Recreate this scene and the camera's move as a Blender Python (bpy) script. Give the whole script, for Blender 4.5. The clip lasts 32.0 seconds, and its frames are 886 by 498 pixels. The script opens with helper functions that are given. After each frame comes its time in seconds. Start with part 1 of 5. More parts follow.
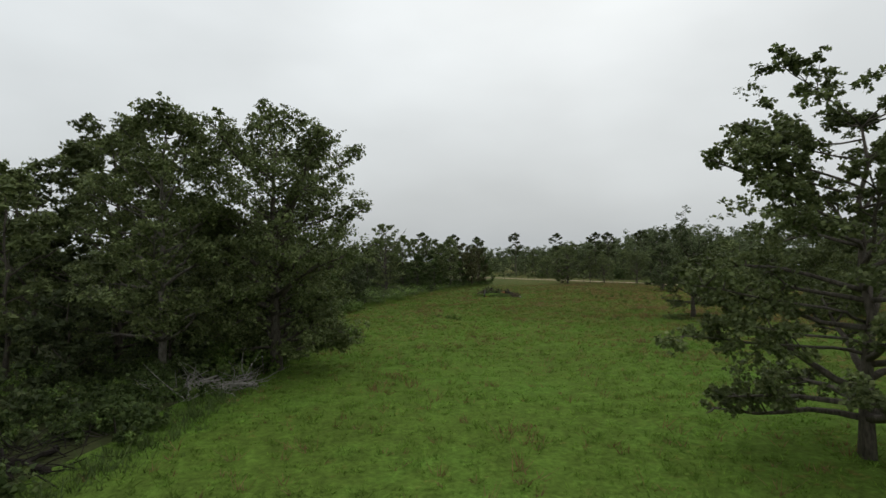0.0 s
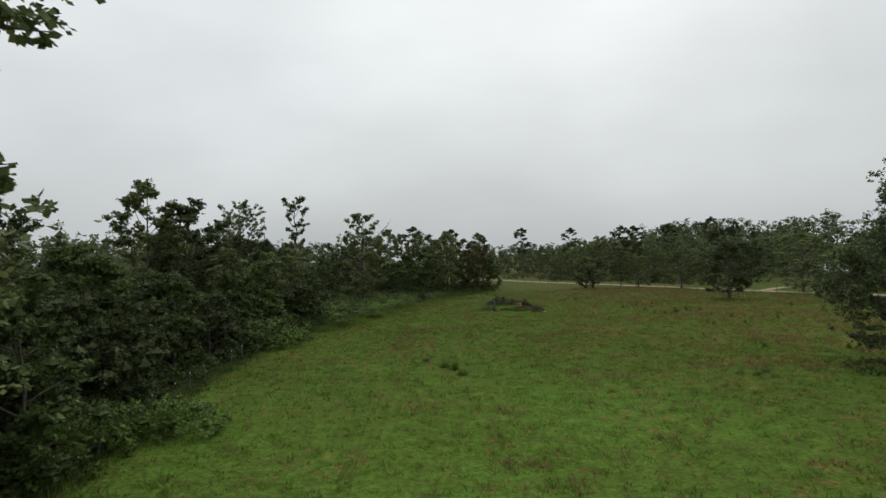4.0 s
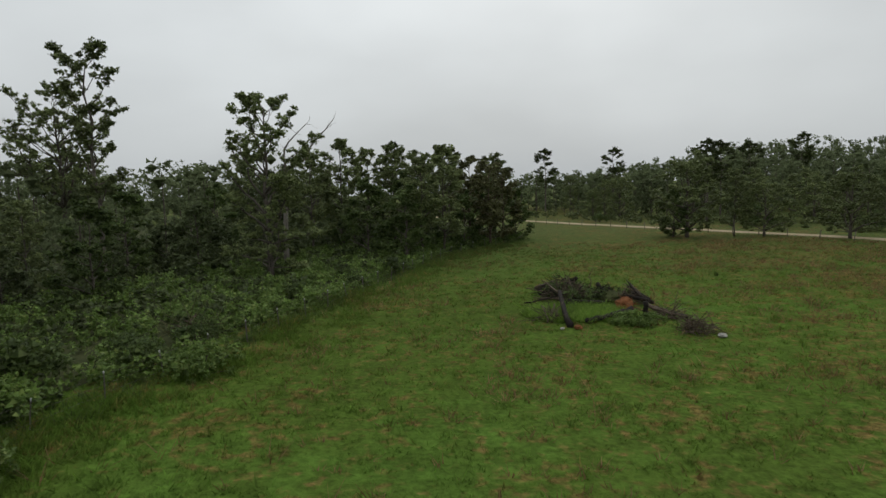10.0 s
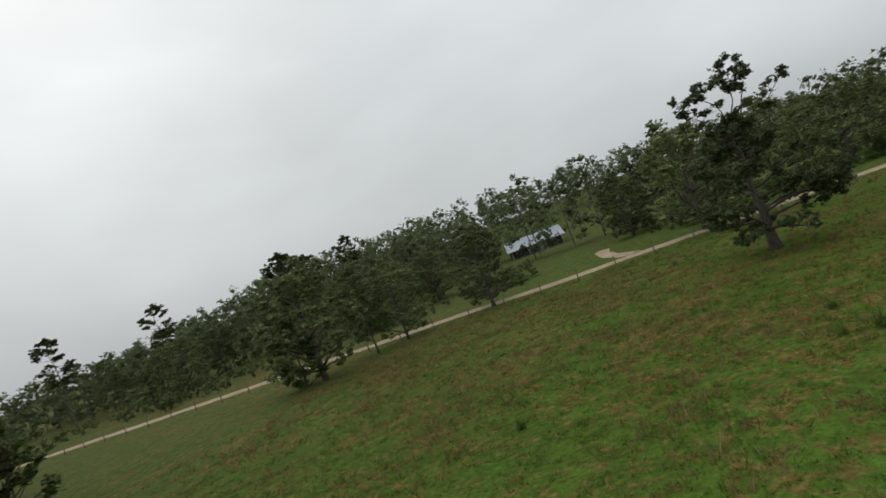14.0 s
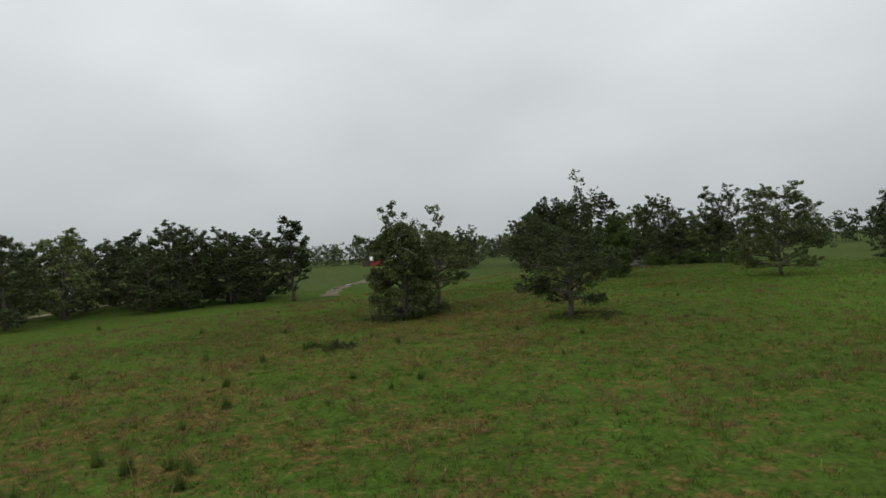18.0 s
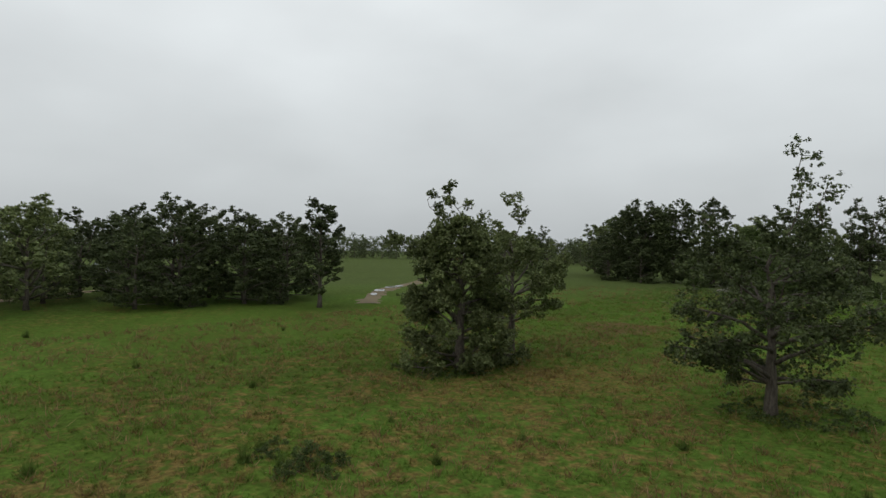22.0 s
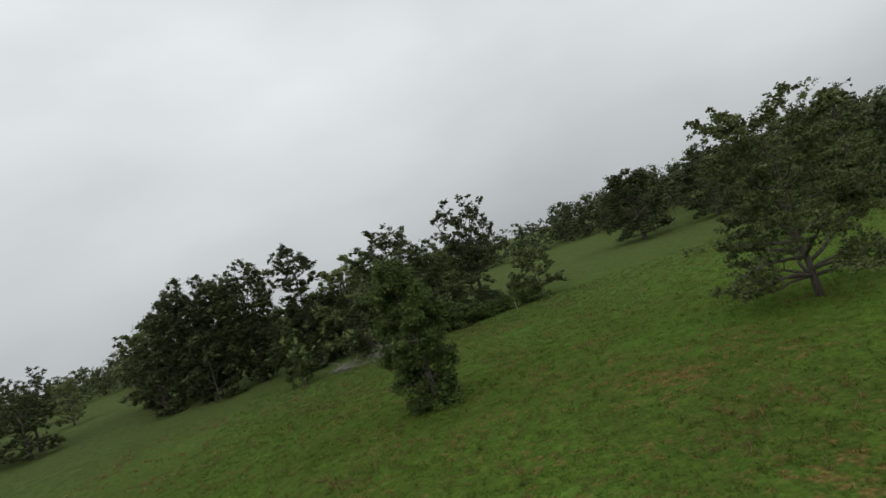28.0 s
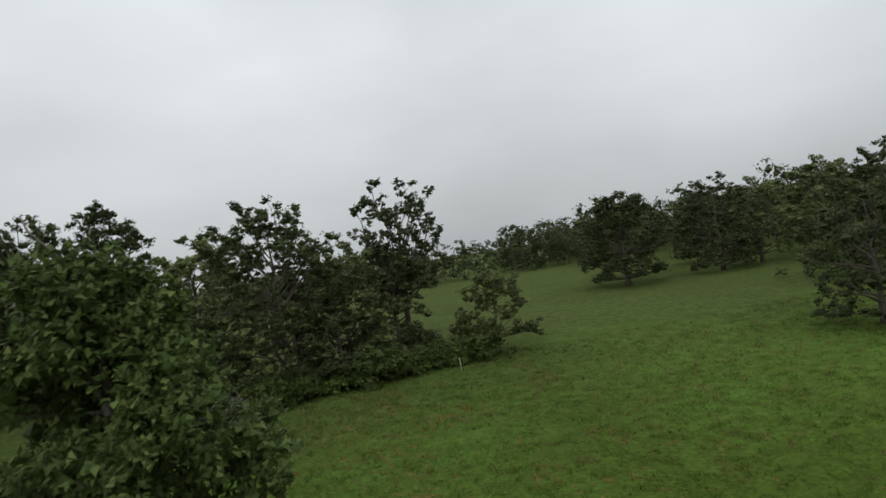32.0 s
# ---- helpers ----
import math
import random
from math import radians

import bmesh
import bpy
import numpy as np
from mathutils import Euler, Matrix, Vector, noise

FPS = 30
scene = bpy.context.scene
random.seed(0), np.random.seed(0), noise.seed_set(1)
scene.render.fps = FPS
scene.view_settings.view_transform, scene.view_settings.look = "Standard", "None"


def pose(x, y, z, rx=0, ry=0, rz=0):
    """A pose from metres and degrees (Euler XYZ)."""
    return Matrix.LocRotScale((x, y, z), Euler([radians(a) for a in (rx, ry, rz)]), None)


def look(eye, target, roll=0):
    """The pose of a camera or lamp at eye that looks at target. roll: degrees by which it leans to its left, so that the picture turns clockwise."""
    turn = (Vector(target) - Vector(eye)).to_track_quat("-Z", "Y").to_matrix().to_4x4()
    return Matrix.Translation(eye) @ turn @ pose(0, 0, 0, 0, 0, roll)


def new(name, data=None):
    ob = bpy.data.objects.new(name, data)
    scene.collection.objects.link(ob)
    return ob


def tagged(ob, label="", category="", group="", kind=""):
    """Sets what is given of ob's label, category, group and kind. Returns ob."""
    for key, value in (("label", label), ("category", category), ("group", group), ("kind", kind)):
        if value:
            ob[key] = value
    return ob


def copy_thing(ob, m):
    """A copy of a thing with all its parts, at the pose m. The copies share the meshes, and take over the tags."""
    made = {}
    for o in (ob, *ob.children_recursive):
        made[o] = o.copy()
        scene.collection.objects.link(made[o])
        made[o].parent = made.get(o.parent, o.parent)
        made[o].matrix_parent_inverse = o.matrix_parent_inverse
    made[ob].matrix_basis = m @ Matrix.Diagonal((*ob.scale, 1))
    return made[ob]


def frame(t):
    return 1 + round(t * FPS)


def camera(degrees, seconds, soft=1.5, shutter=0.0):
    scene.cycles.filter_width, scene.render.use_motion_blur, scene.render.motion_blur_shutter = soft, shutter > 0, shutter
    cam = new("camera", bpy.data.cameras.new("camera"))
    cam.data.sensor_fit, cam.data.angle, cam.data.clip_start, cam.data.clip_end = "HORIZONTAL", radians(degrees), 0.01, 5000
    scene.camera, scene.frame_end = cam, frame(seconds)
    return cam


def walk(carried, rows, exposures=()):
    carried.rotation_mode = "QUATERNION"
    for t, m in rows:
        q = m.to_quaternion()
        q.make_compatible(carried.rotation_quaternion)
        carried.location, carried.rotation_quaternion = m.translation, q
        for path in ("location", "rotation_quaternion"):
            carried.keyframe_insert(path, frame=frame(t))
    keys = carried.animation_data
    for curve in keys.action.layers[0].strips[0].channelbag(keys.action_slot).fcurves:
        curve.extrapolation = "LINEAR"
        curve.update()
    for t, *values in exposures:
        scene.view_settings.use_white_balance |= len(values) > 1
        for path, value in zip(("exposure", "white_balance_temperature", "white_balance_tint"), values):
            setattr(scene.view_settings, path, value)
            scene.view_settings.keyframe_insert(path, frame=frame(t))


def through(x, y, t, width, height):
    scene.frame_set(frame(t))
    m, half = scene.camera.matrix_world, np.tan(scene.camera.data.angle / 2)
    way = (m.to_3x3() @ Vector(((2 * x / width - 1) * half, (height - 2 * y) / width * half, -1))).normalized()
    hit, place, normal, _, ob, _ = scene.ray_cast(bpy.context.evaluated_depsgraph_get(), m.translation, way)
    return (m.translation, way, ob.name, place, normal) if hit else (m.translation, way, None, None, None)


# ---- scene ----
# ---- camera and its walk: seconds, place in metres, turn in degrees ----
cam = camera(75.9, 32.0, soft=1.5, shutter=0.12)
PATH = [
    (0.0, 0.18, -0.01, 7.44, 91.1, 0.8, 0.5),
    (0.5, 0.05, 4.68, 7.69, 91.02, 0.8, 0.44),
    (1.0, 0.11, 9.17, 8.03, 90.97, 0.83, 0.37),
    (1.5, 0.25, 13.59, 8.08, 91.03, 0.91, 0.31),
    (2.0, 0.23, 17.95, 7.94, 91.05, 1.01, 0.26),
    (2.5, 0.27, 22.2, 7.77, 91.07, 1.11, 0.25),
    (3.0, 0.34, 25.45, 7.63, 91.04, 1.07, 0.22),
    (3.5, 0.33, 29.04, 7.63, 91.02, 1.04, 0.19),
    (5.5, 0.48, 44.85, 7.45, 91.02, 1.31, 0.14),
    (6.0, 0.53, 49.24, 7.46, 90.98, 1.29, 0.11),
    (6.5, 0.5, 54.08, 7.42, 90.95, 1.27, 0.08),
    (7.0, 0.55, 58.83, 7.37, 90.91, 1.31, 0.08),
    (7.5, 0.54, 63.55, 7.38, 90.84, 1.3, 0.06),
    (8.0, 0.54, 68.13, 7.32, 90.83, 1.3, 0.0),
    (8.5, 0.58, 73.13, 7.3, 90.82, 1.29, -0.03),
    (9.0, 0.67, 78.03, 7.32, 90.79, 1.31, -0.02),
    (9.5, 0.69, 82.57, 7.28, 90.04, 1.35, -0.02),
    (10.0, 0.71, 87.46, 7.27, 84.32, 1.35, -0.04),
    (10.5, 0.68, 92.51, 7.39, 86.75, 1.21, -0.09),
    (11.0, 0.81, 97.65, 7.35, 90.45, 1.29, -0.06),
    (11.5, 0.67, 102.47, 7.37, 90.37, 5.91, -1.54),
    (12.0, 1.24, 106.98, 7.45, 90.34, 16.38, -7.3),
    (12.5, 2.24, 111.25, 7.55, 90.32, 19.31, -14.18),
    (13.0, 3.65, 114.73, 7.59, 90.26, 20.23, -22.06),
    (13.5, 5.5, 117.59, 7.59, 90.22, 20.44, -33.07),
    (15.5, 10.27, 121.97, 7.04, 90.04, 20.11, -86.52),
    (16.0, 11.01, 122.24, 6.89, 90.08, 19.21, -101.87),
    (16.5, 11.32, 122.07, 6.78, 90.26, 19.84, -117.5),
    (17.0, 11.66, 121.72, 6.7, 90.29, 14.97, -133.38),
    (17.5, 11.67, 122.09, 6.64, 90.55, 12.2, -146.69),
    (18.0, 11.91, 121.57, 6.64, 90.44, 3.36, -147.71),
    (18.5, 12.9, 120.18, 6.64, 90.25, -14.29, -142.48),
    (19.0, 14.1, 118.5, 6.72, 90.27, -4.28, -141.59),
    (19.5, 15.52, 116.5, 6.87, 90.21, -1.12, -141.58),
    (20.0, 17.27, 114.05, 7.06, 90.13, -0.95, -141.55),
    (20.5, 19.09, 111.4, 7.13, 90.06, -0.95, -141.51),
    (21.0, 21.3, 108.4, 7.31, 90.04, -0.92, -141.47),
    (21.5, 23.54, 105.43, 7.65, 89.99, -0.86, -141.51),
    (22.0, 25.79, 102.51, 7.77, 90.25, -1.08, -141.58),
    (22.5, 28.25, 98.98, 7.96, 90.42, 2.81, -142.68),
    (23.0, 30.68, 95.06, 8.21, 90.61, 11.15, -146.9),
    (23.5, 32.69, 91.85, 8.62, 90.4, 2.06, -147.85),
    (24.0, 34.61, 88.19, 9.15, 90.44, 1.45, -148.28),
    (24.5, 36.66, 84.44, 9.77, 90.63, 10.79, -151.77),
    (25.0, 38.17, 80.7, 10.23, 90.56, 16.29, -158.14),
    (25.5, 38.8, 77.79, 10.28, 90.82, 17.16, -164.41),
    (27.5, 40.84, 60.57, 10.47, 91.03, 16.96, -176.56),
    (28.0, 40.86, 56.47, 10.53, 91.14, 18.69, -184.34),
    (28.5, 41.04, 53.16, 10.64, 90.85, 9.0, -187.84),
    (29.0, 40.65, 50.04, 10.75, 90.67, 1.48, -187.96),
    (29.5, 39.8, 45.82, 10.8, 90.66, 0.75, -187.97),
    (30.0, 39.21, 41.46, 10.73, 90.61, 0.65, -187.99),
    (30.5, 38.68, 37.59, 10.65, 90.62, 0.55, -188.04),
    (31.0, 38.07, 33.57, 10.6, 90.6, 0.43, -188.06),
    (31.5, 37.44, 29.59, 10.61, 90.61, 0.32, -188.08),
    (32.0, 36.73, 25.62, 10.63, 90.74, 9.17, -191.23),
]
walk(cam, [(t, pose(x, y, z, rx, ry, rz)) for t, x, y, z, rx, ry, rz in PATH],
     exposures=[(0.0, 0.08), (2.0, 0.08), (3.0, 0.1), (4.5, 0.06), (6.0, 0.0), (8.0, -0.03), (10.0, 0.0), (11.5, 0.06), (13.5, 0.03), (16.0, -0.03), (17.5, -0.08), (19.0, -0.03), (24.0, 0.0), (32.0, 0.0)])

# ---- world, sun ----
SUN_AZ, SUN_EL = radians(15), radians(48)
world = bpy.data.worlds.new("overcast_sky")
scene.world = world
world.use_nodes = True
wn, wl = world.node_tree.nodes, world.node_tree.links
wn.clear()
sky = wn.new("ShaderNodeTexSky")
sky.sky_type, sky.sun_disc = "NISHITA", False
sky.sun_elevation, sky.sun_rotation = SUN_EL, SUN_AZ
sky.dust_density, sky.air_density = 6.0, 1.5
sky_dim = wn.new("ShaderNodeVectorMath")
sky_dim.operation = "SCALE"
sky_dim.inputs["Scale"].default_value = 0.08
wl.new(sky.outputs[0], sky_dim.inputs[0])
coord = wn.new("ShaderNodeTexCoord")
sep = wn.new("ShaderNodeSeparateXYZ")
wl.new(coord.outputs["Generated"], sep.inputs[0])
lift = wn.new("ShaderNodeValToRGB")
lift.color_ramp.elements[0].position, lift.color_ramp.elements[0].color = 0.0, (0.47, 0.50, 0.515, 1)
lift.color_ramp.elements[1].position, lift.color_ramp.elements[1].color = 0.42, (0.79, 0.83, 0.845, 1)
mid = lift.color_ramp.elements.new(0.16)
mid.color = (0.615, 0.65, 0.665, 1)
wl.new(sep.outputs["Z"], lift.inputs[0])
stretch = wn.new("ShaderNodeMapping")
stretch.inputs["Scale"].default_value = (1.0, 1.0, 2.2)
wl.new(coord.outputs["Generated"], stretch.inputs[0])
cloud = wn.new("ShaderNodeTexNoise")
cloud.inputs["Scale"].default_value, cloud.inputs["Detail"].default_value = 2.3, 5.0
cloud.inputs["Roughness"].default_value = 0.42
wl.new(stretch.outputs[0], cloud.inputs["Vector"])
cloud_tone = wn.new("ShaderNodeMapRange")
cloud_tone.inputs["From Min"].default_value, cloud_tone.inputs["From Max"].default_value = 0.3, 0.72
cloud_tone.inputs["To Min"].default_value, cloud_tone.inputs["To Max"].default_value = 0.9, 1.14
wl.new(cloud.outputs[0], cloud_tone.inputs[0])
veil = wn.new("ShaderNodeVectorMath")
veil.operation = "SCALE"
wl.new(lift.outputs[0], veil.inputs[0])
wl.new(cloud_tone.outputs[0], veil.inputs["Scale"])
blend = wn.new("ShaderNodeMix")
blend.data_type = "RGBA"
blend.inputs["Factor"].default_value = 0.94
wl.new(sky_dim.outputs[0], blend.inputs["A"])
wl.new(veil.outputs[0], blend.inputs["B"])
back = wn.new("ShaderNodeBackground")
back.inputs["Strength"].default_value = 1.0
wl.new(blend.outputs["Result"], back.inputs[0])
wout = wn.new("ShaderNodeOutputWorld")
wl.new(back.outputs[0], wout.inputs[0])
sun = new("sun", bpy.data.lights.new("sun", "SUN"))
sun.data.energy, sun.data.angle, sun.data.color = 0.6, radians(60), (1.0, 0.98, 0.94)
sun.matrix_world = look((0, 0, 100), (-100 * math.sin(SUN_AZ) / math.tan(SUN_EL), -100 * math.cos(SUN_AZ) / math.tan(SUN_EL), 0))


# ---- materials ----
class Nodes:
    """A node material, with short ways to add nodes."""

    def __init__(self, name):
        self.mat = bpy.data.materials.new(name)
        self.mat.use_nodes = True
        self.n, self.l = self.mat.node_tree.nodes, self.mat.node_tree.links
        self.bsdf = self.n["Principled BSDF"]
        self.out = self.n["Material Output"]

    def add(self, kind, **values):
        node = self.n.new(kind)
        for key, value in values.items():
            node.inputs[key.replace("_", " ")].default_value = value
        return node

    def noise(self, vector, size, detail=3.0, rough=0.5):
        node = self.add("ShaderNodeTexNoise", Scale=1.0 / size, Detail=detail, Roughness=rough)
        if vector is not None:
            self.l.new(vector, node.inputs["Vector"])
        return node.outputs[0]

    def place(self):
        return self.n.new("ShaderNodeNewGeometry").outputs["Position"]

    def local(self):
        return self.n.new("ShaderNodeTexCoord").outputs["Object"]

    def ramp(self, value, *stops):
        node = self.n.new("ShaderNodeValToRGB")
        el = node.color_ramp.elements
        while len(el) < len(stops):
            el.new(0.5)
        for e, (pos, col) in zip(el, stops):
            e.position, e.color = pos, (*col, 1)
        self.l.new(value, node.inputs[0])
        return node.outputs[0]

    def span(self, value, a, b, c=0.0, d=1.0):
        node = self.add("ShaderNodeMapRange", From_Min=a, From_Max=b, To_Min=c, To_Max=d)
        self.l.new(value, node.inputs[0])
        return node.outputs[0]

    def mix(self, factor, a, b, mode="MIX"):
        node = self.n.new("ShaderNodeMix")
        node.data_type, node.blend_type = "RGBA", mode
        for key, value in (("Factor", factor), ("A", a), ("B", b)):
            if isinstance(value, (int, float)):
                node.inputs[key].default_value = value
            elif isinstance(value, tuple):
                node.inputs[key].default_value = (*value, 1)
            else:
                self.l.new(value, node.inputs[key])
        return node.outputs["Result"]

    def math(self, op, a, b):
        node = self.n.new("ShaderNodeMath")
        node.operation = op
        for i, value in enumerate((a, b)):
            if isinstance(value, (int, float)):
                node.inputs[i].default_value = value
            else:
                self.l.new(value, node.inputs[i])
        return node.outputs[0]

    def bump(self, height, strength, distance):
        node = self.add("ShaderNodeBump", Strength=strength, Distance=distance)
        self.l.new(height, node.inputs["Height"])
        self.l.new(node.outputs[0], self.bsdf.inputs["Normal"])

    def done(self, colour, rough=0.8, spec=0.3, metal=0.0):
        self.l.new(colour, self.bsdf.inputs["Base Color"])
        self.bsdf.inputs["Roughness"].default_value = rough
        self.bsdf.inputs["Specular IOR Level"].default_value = spec
        self.bsdf.inputs["Metallic"].default_value = metal
        return self.mat


def leaf_material(name, dark, light, dry=None, through=0.3, rough=0.6, gloss=0.16):
    """Foliage: each leaf a shade of its own, light passing through the blade."""
    m = Nodes(name)
    geo = m.n.new("ShaderNodeNewGeometry")
    tone = m.ramp(geo.outputs["Random Per Island"], (0.0, dark), (0.75, light), (1.0, dry or light))
    patch = m.math("MULTIPLY", m.span(m.noise(geo.outputs["Position"], 1.7, 2.0), 0.3, 0.7, 0.7, 1.25), m.span(m.noise(geo.outputs["Position"], 0.3, 1.0), 0.3, 0.7, 0.72, 1.28))
    info = m.n.new("ShaderNodeObjectInfo")
    own = m.span(info.outputs["Random"], 0.0, 1.0, 0.8, 1.2)
    scale = m.n.new("ShaderNodeVectorMath")
    scale.operation = "SCALE"
    m.l.new(tone, scale.inputs[0])
    m.l.new(m.math("MULTIPLY", patch, own), scale.inputs["Scale"])
    m.done(scale.outputs[0], rough, gloss)
    glow = m.n.new("ShaderNodeBsdfTranslucent")
    m.l.new(scale.outputs[0], glow.inputs["Color"])
    both = m.n.new("ShaderNodeMixShader")
    both.inputs[0].default_value = through
    m.l.new(m.bsdf.outputs[0], both.inputs[1])
    m.l.new(glow.outputs[0], both.inputs[2])
    m.l.new(both.outputs[0], m.out.inputs[0])
    return m.mat


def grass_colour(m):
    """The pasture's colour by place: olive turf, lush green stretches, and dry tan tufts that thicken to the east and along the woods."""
    p = m.place()
    big = m.noise(p, 22.0, 3.0)
    small = m.noise(p, 0.9, 4.0, 0.65)
    fine = m.noise(p, 0.22, 3.0, 0.6)
    green = m.ramp(m.math("ADD", m.math("MULTIPLY", big, 0.5), m.math("MULTIPLY", small, 0.5)),
                   (0.36, (0.057, 0.086, 0.016)), (0.5, (0.067, 0.108, 0.018)), (0.64, (0.077, 0.134, 0.022)))
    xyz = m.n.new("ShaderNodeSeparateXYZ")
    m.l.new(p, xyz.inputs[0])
    # moist stretches where the grass grows thicker
    damp = m.math("ADD", m.math("MULTIPLY", m.noise(p, 11.0, 3.0, 0.55), 0.65), m.math("MULTIPLY", m.noise(p, 2.2, 3.0, 0.6), 0.35))
    green = m.mix(m.span(damp, 0.5, 0.66, 0.0, 0.6), green, m.ramp(small, (0.3, (0.055, 0.102, 0.017)), (0.7, (0.080, 0.156, 0.025))))
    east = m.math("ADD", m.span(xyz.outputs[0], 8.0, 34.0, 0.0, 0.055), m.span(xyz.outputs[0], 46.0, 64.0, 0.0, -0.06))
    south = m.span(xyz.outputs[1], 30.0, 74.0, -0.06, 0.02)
    trod = m.n.new("ShaderNodeVectorMath")
    trod.operation = "DISTANCE"
    m.l.new(p, trod.inputs[0])
    trod.inputs[1].default_value = (41.0, 70.0, 0.3)
    trail = m.n.new("ShaderNodeVectorMath")
    trail.operation = "DISTANCE"
    m.l.new(p, trail.inputs[0])
    trail.inputs[1].default_value = (27.0, 24.0, 0.3)
    worn = m.math("ADD", m.span(trod.outputs["Value"], 2.0, 7.0, 0.07, 0.0), m.span(trail.outputs["Value"], 2.0, 9.0, 0.09, 0.0))
    zone, tuft = m.noise(p, 4.0, 3.0), m.noise(p, 0.5, 2.5, 0.6)
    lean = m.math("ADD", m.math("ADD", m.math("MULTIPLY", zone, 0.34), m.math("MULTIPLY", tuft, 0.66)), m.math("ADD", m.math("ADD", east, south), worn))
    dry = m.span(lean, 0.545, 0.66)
    tan = m.ramp(fine, (0.3, (0.115, 0.066, 0.026)), (0.7, (0.225, 0.128, 0.055)))
    # south-western green brightened in its colour, in place of light and exposure
    brighter = m.math("ADD", m.math("MULTIPLY", m.span(xyz.outputs[1], 84.0, 56.0), m.span(xyz.outputs[0], 24.0, 12.0, 0.0, 0.3)), 1.0)
    brightened = m.n.new("ShaderNodeVectorMath")
    brightened.operation = "SCALE"
    m.l.new(green, brightened.inputs[0])
    m.l.new(brighter, brightened.inputs["Scale"])
    # duller grass in the fields farther out: distance haze put into the colour
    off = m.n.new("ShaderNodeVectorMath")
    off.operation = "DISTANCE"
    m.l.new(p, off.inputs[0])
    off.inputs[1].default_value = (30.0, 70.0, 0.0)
    hazed = m.mix(m.span(off.outputs["Value"], 62.0, 115.0, 0.0, 0.7), brightened.outputs[0], m.ramp(small, (0.3, (0.062, 0.080, 0.030)), (0.7, (0.094, 0.110, 0.044))))
    colour = m.mix(m.math("MULTIPLY", dry, 0.62), hazed, tan)
    grain = m.math("MULTIPLY", m.span(fine, 0.28, 0.72, 0.66, 1.34), m.span(small, 0.3, 0.7, 0.9, 1.1))
    scale = m.n.new("ShaderNodeVectorMath")
    scale.operation = "SCALE"
    m.l.new(colour, scale.inputs[0])
    m.l.new(grain, scale.inputs["Scale"])
    return scale.outputs[0], small, fine, p


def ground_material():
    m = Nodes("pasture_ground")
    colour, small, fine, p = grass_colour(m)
    # bare worn patch of earth between the oaks and the track
    spot = m.n.new("ShaderNodeVectorMath")
    spot.operation = "DISTANCE"
    m.l.new(p, spot.inputs[0])
    spot.inputs[1].default_value = (48.6, 43.8, 0.4)
    ragged = m.math("ADD", spot.outputs["Value"], m.math("MULTIPLY", m.noise(p, 2.2, 5.0, 0.65), 7.0))
    bare = m.span(ragged, 7.2, 8.8, 0.85, 0.0)
    earth = m.ramp(fine, (0.3, (0.075, 0.046, 0.023)), (0.7, (0.15, 0.092, 0.048)))
    colour = m.mix(bare, colour, earth)
    m.bump(m.math("ADD", m.math("MULTIPLY", small, 1.6), fine), 0.7, 0.22)
    return m.done(colour, 1.0, 0.02)


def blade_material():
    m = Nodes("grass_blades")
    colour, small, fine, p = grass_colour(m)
    geo = m.n.new("ShaderNodeNewGeometry")
    own = m.span(geo.outputs["Random Per Island"], 0.0, 1.0, 0.9, 2.0)
    scale = m.n.new("ShaderNodeVectorMath")
    scale.operation = "SCALE"
    m.l.new(colour, scale.inputs[0])
    m.l.new(own, scale.inputs["Scale"])
    m.done(scale.outputs[0], 0.8, 0.05)
    glow = m.n.new("ShaderNodeBsdfTranslucent")
    m.l.new(scale.outputs[0], glow.inputs["Color"])
    both = m.n.new("ShaderNodeMixShader")
    both.inputs[0].default_value = 0.45
    m.l.new(m.bsdf.outputs[0], both.inputs[1])
    m.l.new(glow.outputs[0], both.inputs[2])
    m.l.new(both.outputs[0], m.out.inputs[0])
    return m.mat


def bark_material(name, dark, light, lichen):
    m = Nodes(name)
    p = m.local()
    wide = m.add("ShaderNodeMapping", Scale=(1.0, 1.0, 0.25))
    m.l.new(p, wide.inputs[0])
    furrow = m.noise(wide.outputs[0], 0.09, 5.0, 0.7)
    colour = m.ramp(furrow, (0.32, dark), (0.62, light))
    colour = m.mix(m.span(m.noise(p, 0.6, 4.0, 0.6), 0.56, 0.7, 0.0, 0.55), colour, lichen)
    m.bump(furrow, 0.8, 0.03)
    return m.done(colour, 0.9, 0.15)


def plain_material(name, a, b, size, rough=0.8, spec=0.3, metal=0.0, relief=0.0, world_place=False):
    m = Nodes(name)
    p = m.place() if world_place else m.local()
    n = m.noise(p, size, 5.0, 0.6)
    wide = m.noise(p, size * 9, 3.0)
    colour = m.ramp(m.math("ADD", m.math("MULTIPLY", n, 0.6), m.math("MULTIPLY", wide, 0.4)), (0.36, a), (0.64, b))
    if relief:
        m.bump(n, 0.7, relief)
    return m.done(colour, rough, spec, metal)


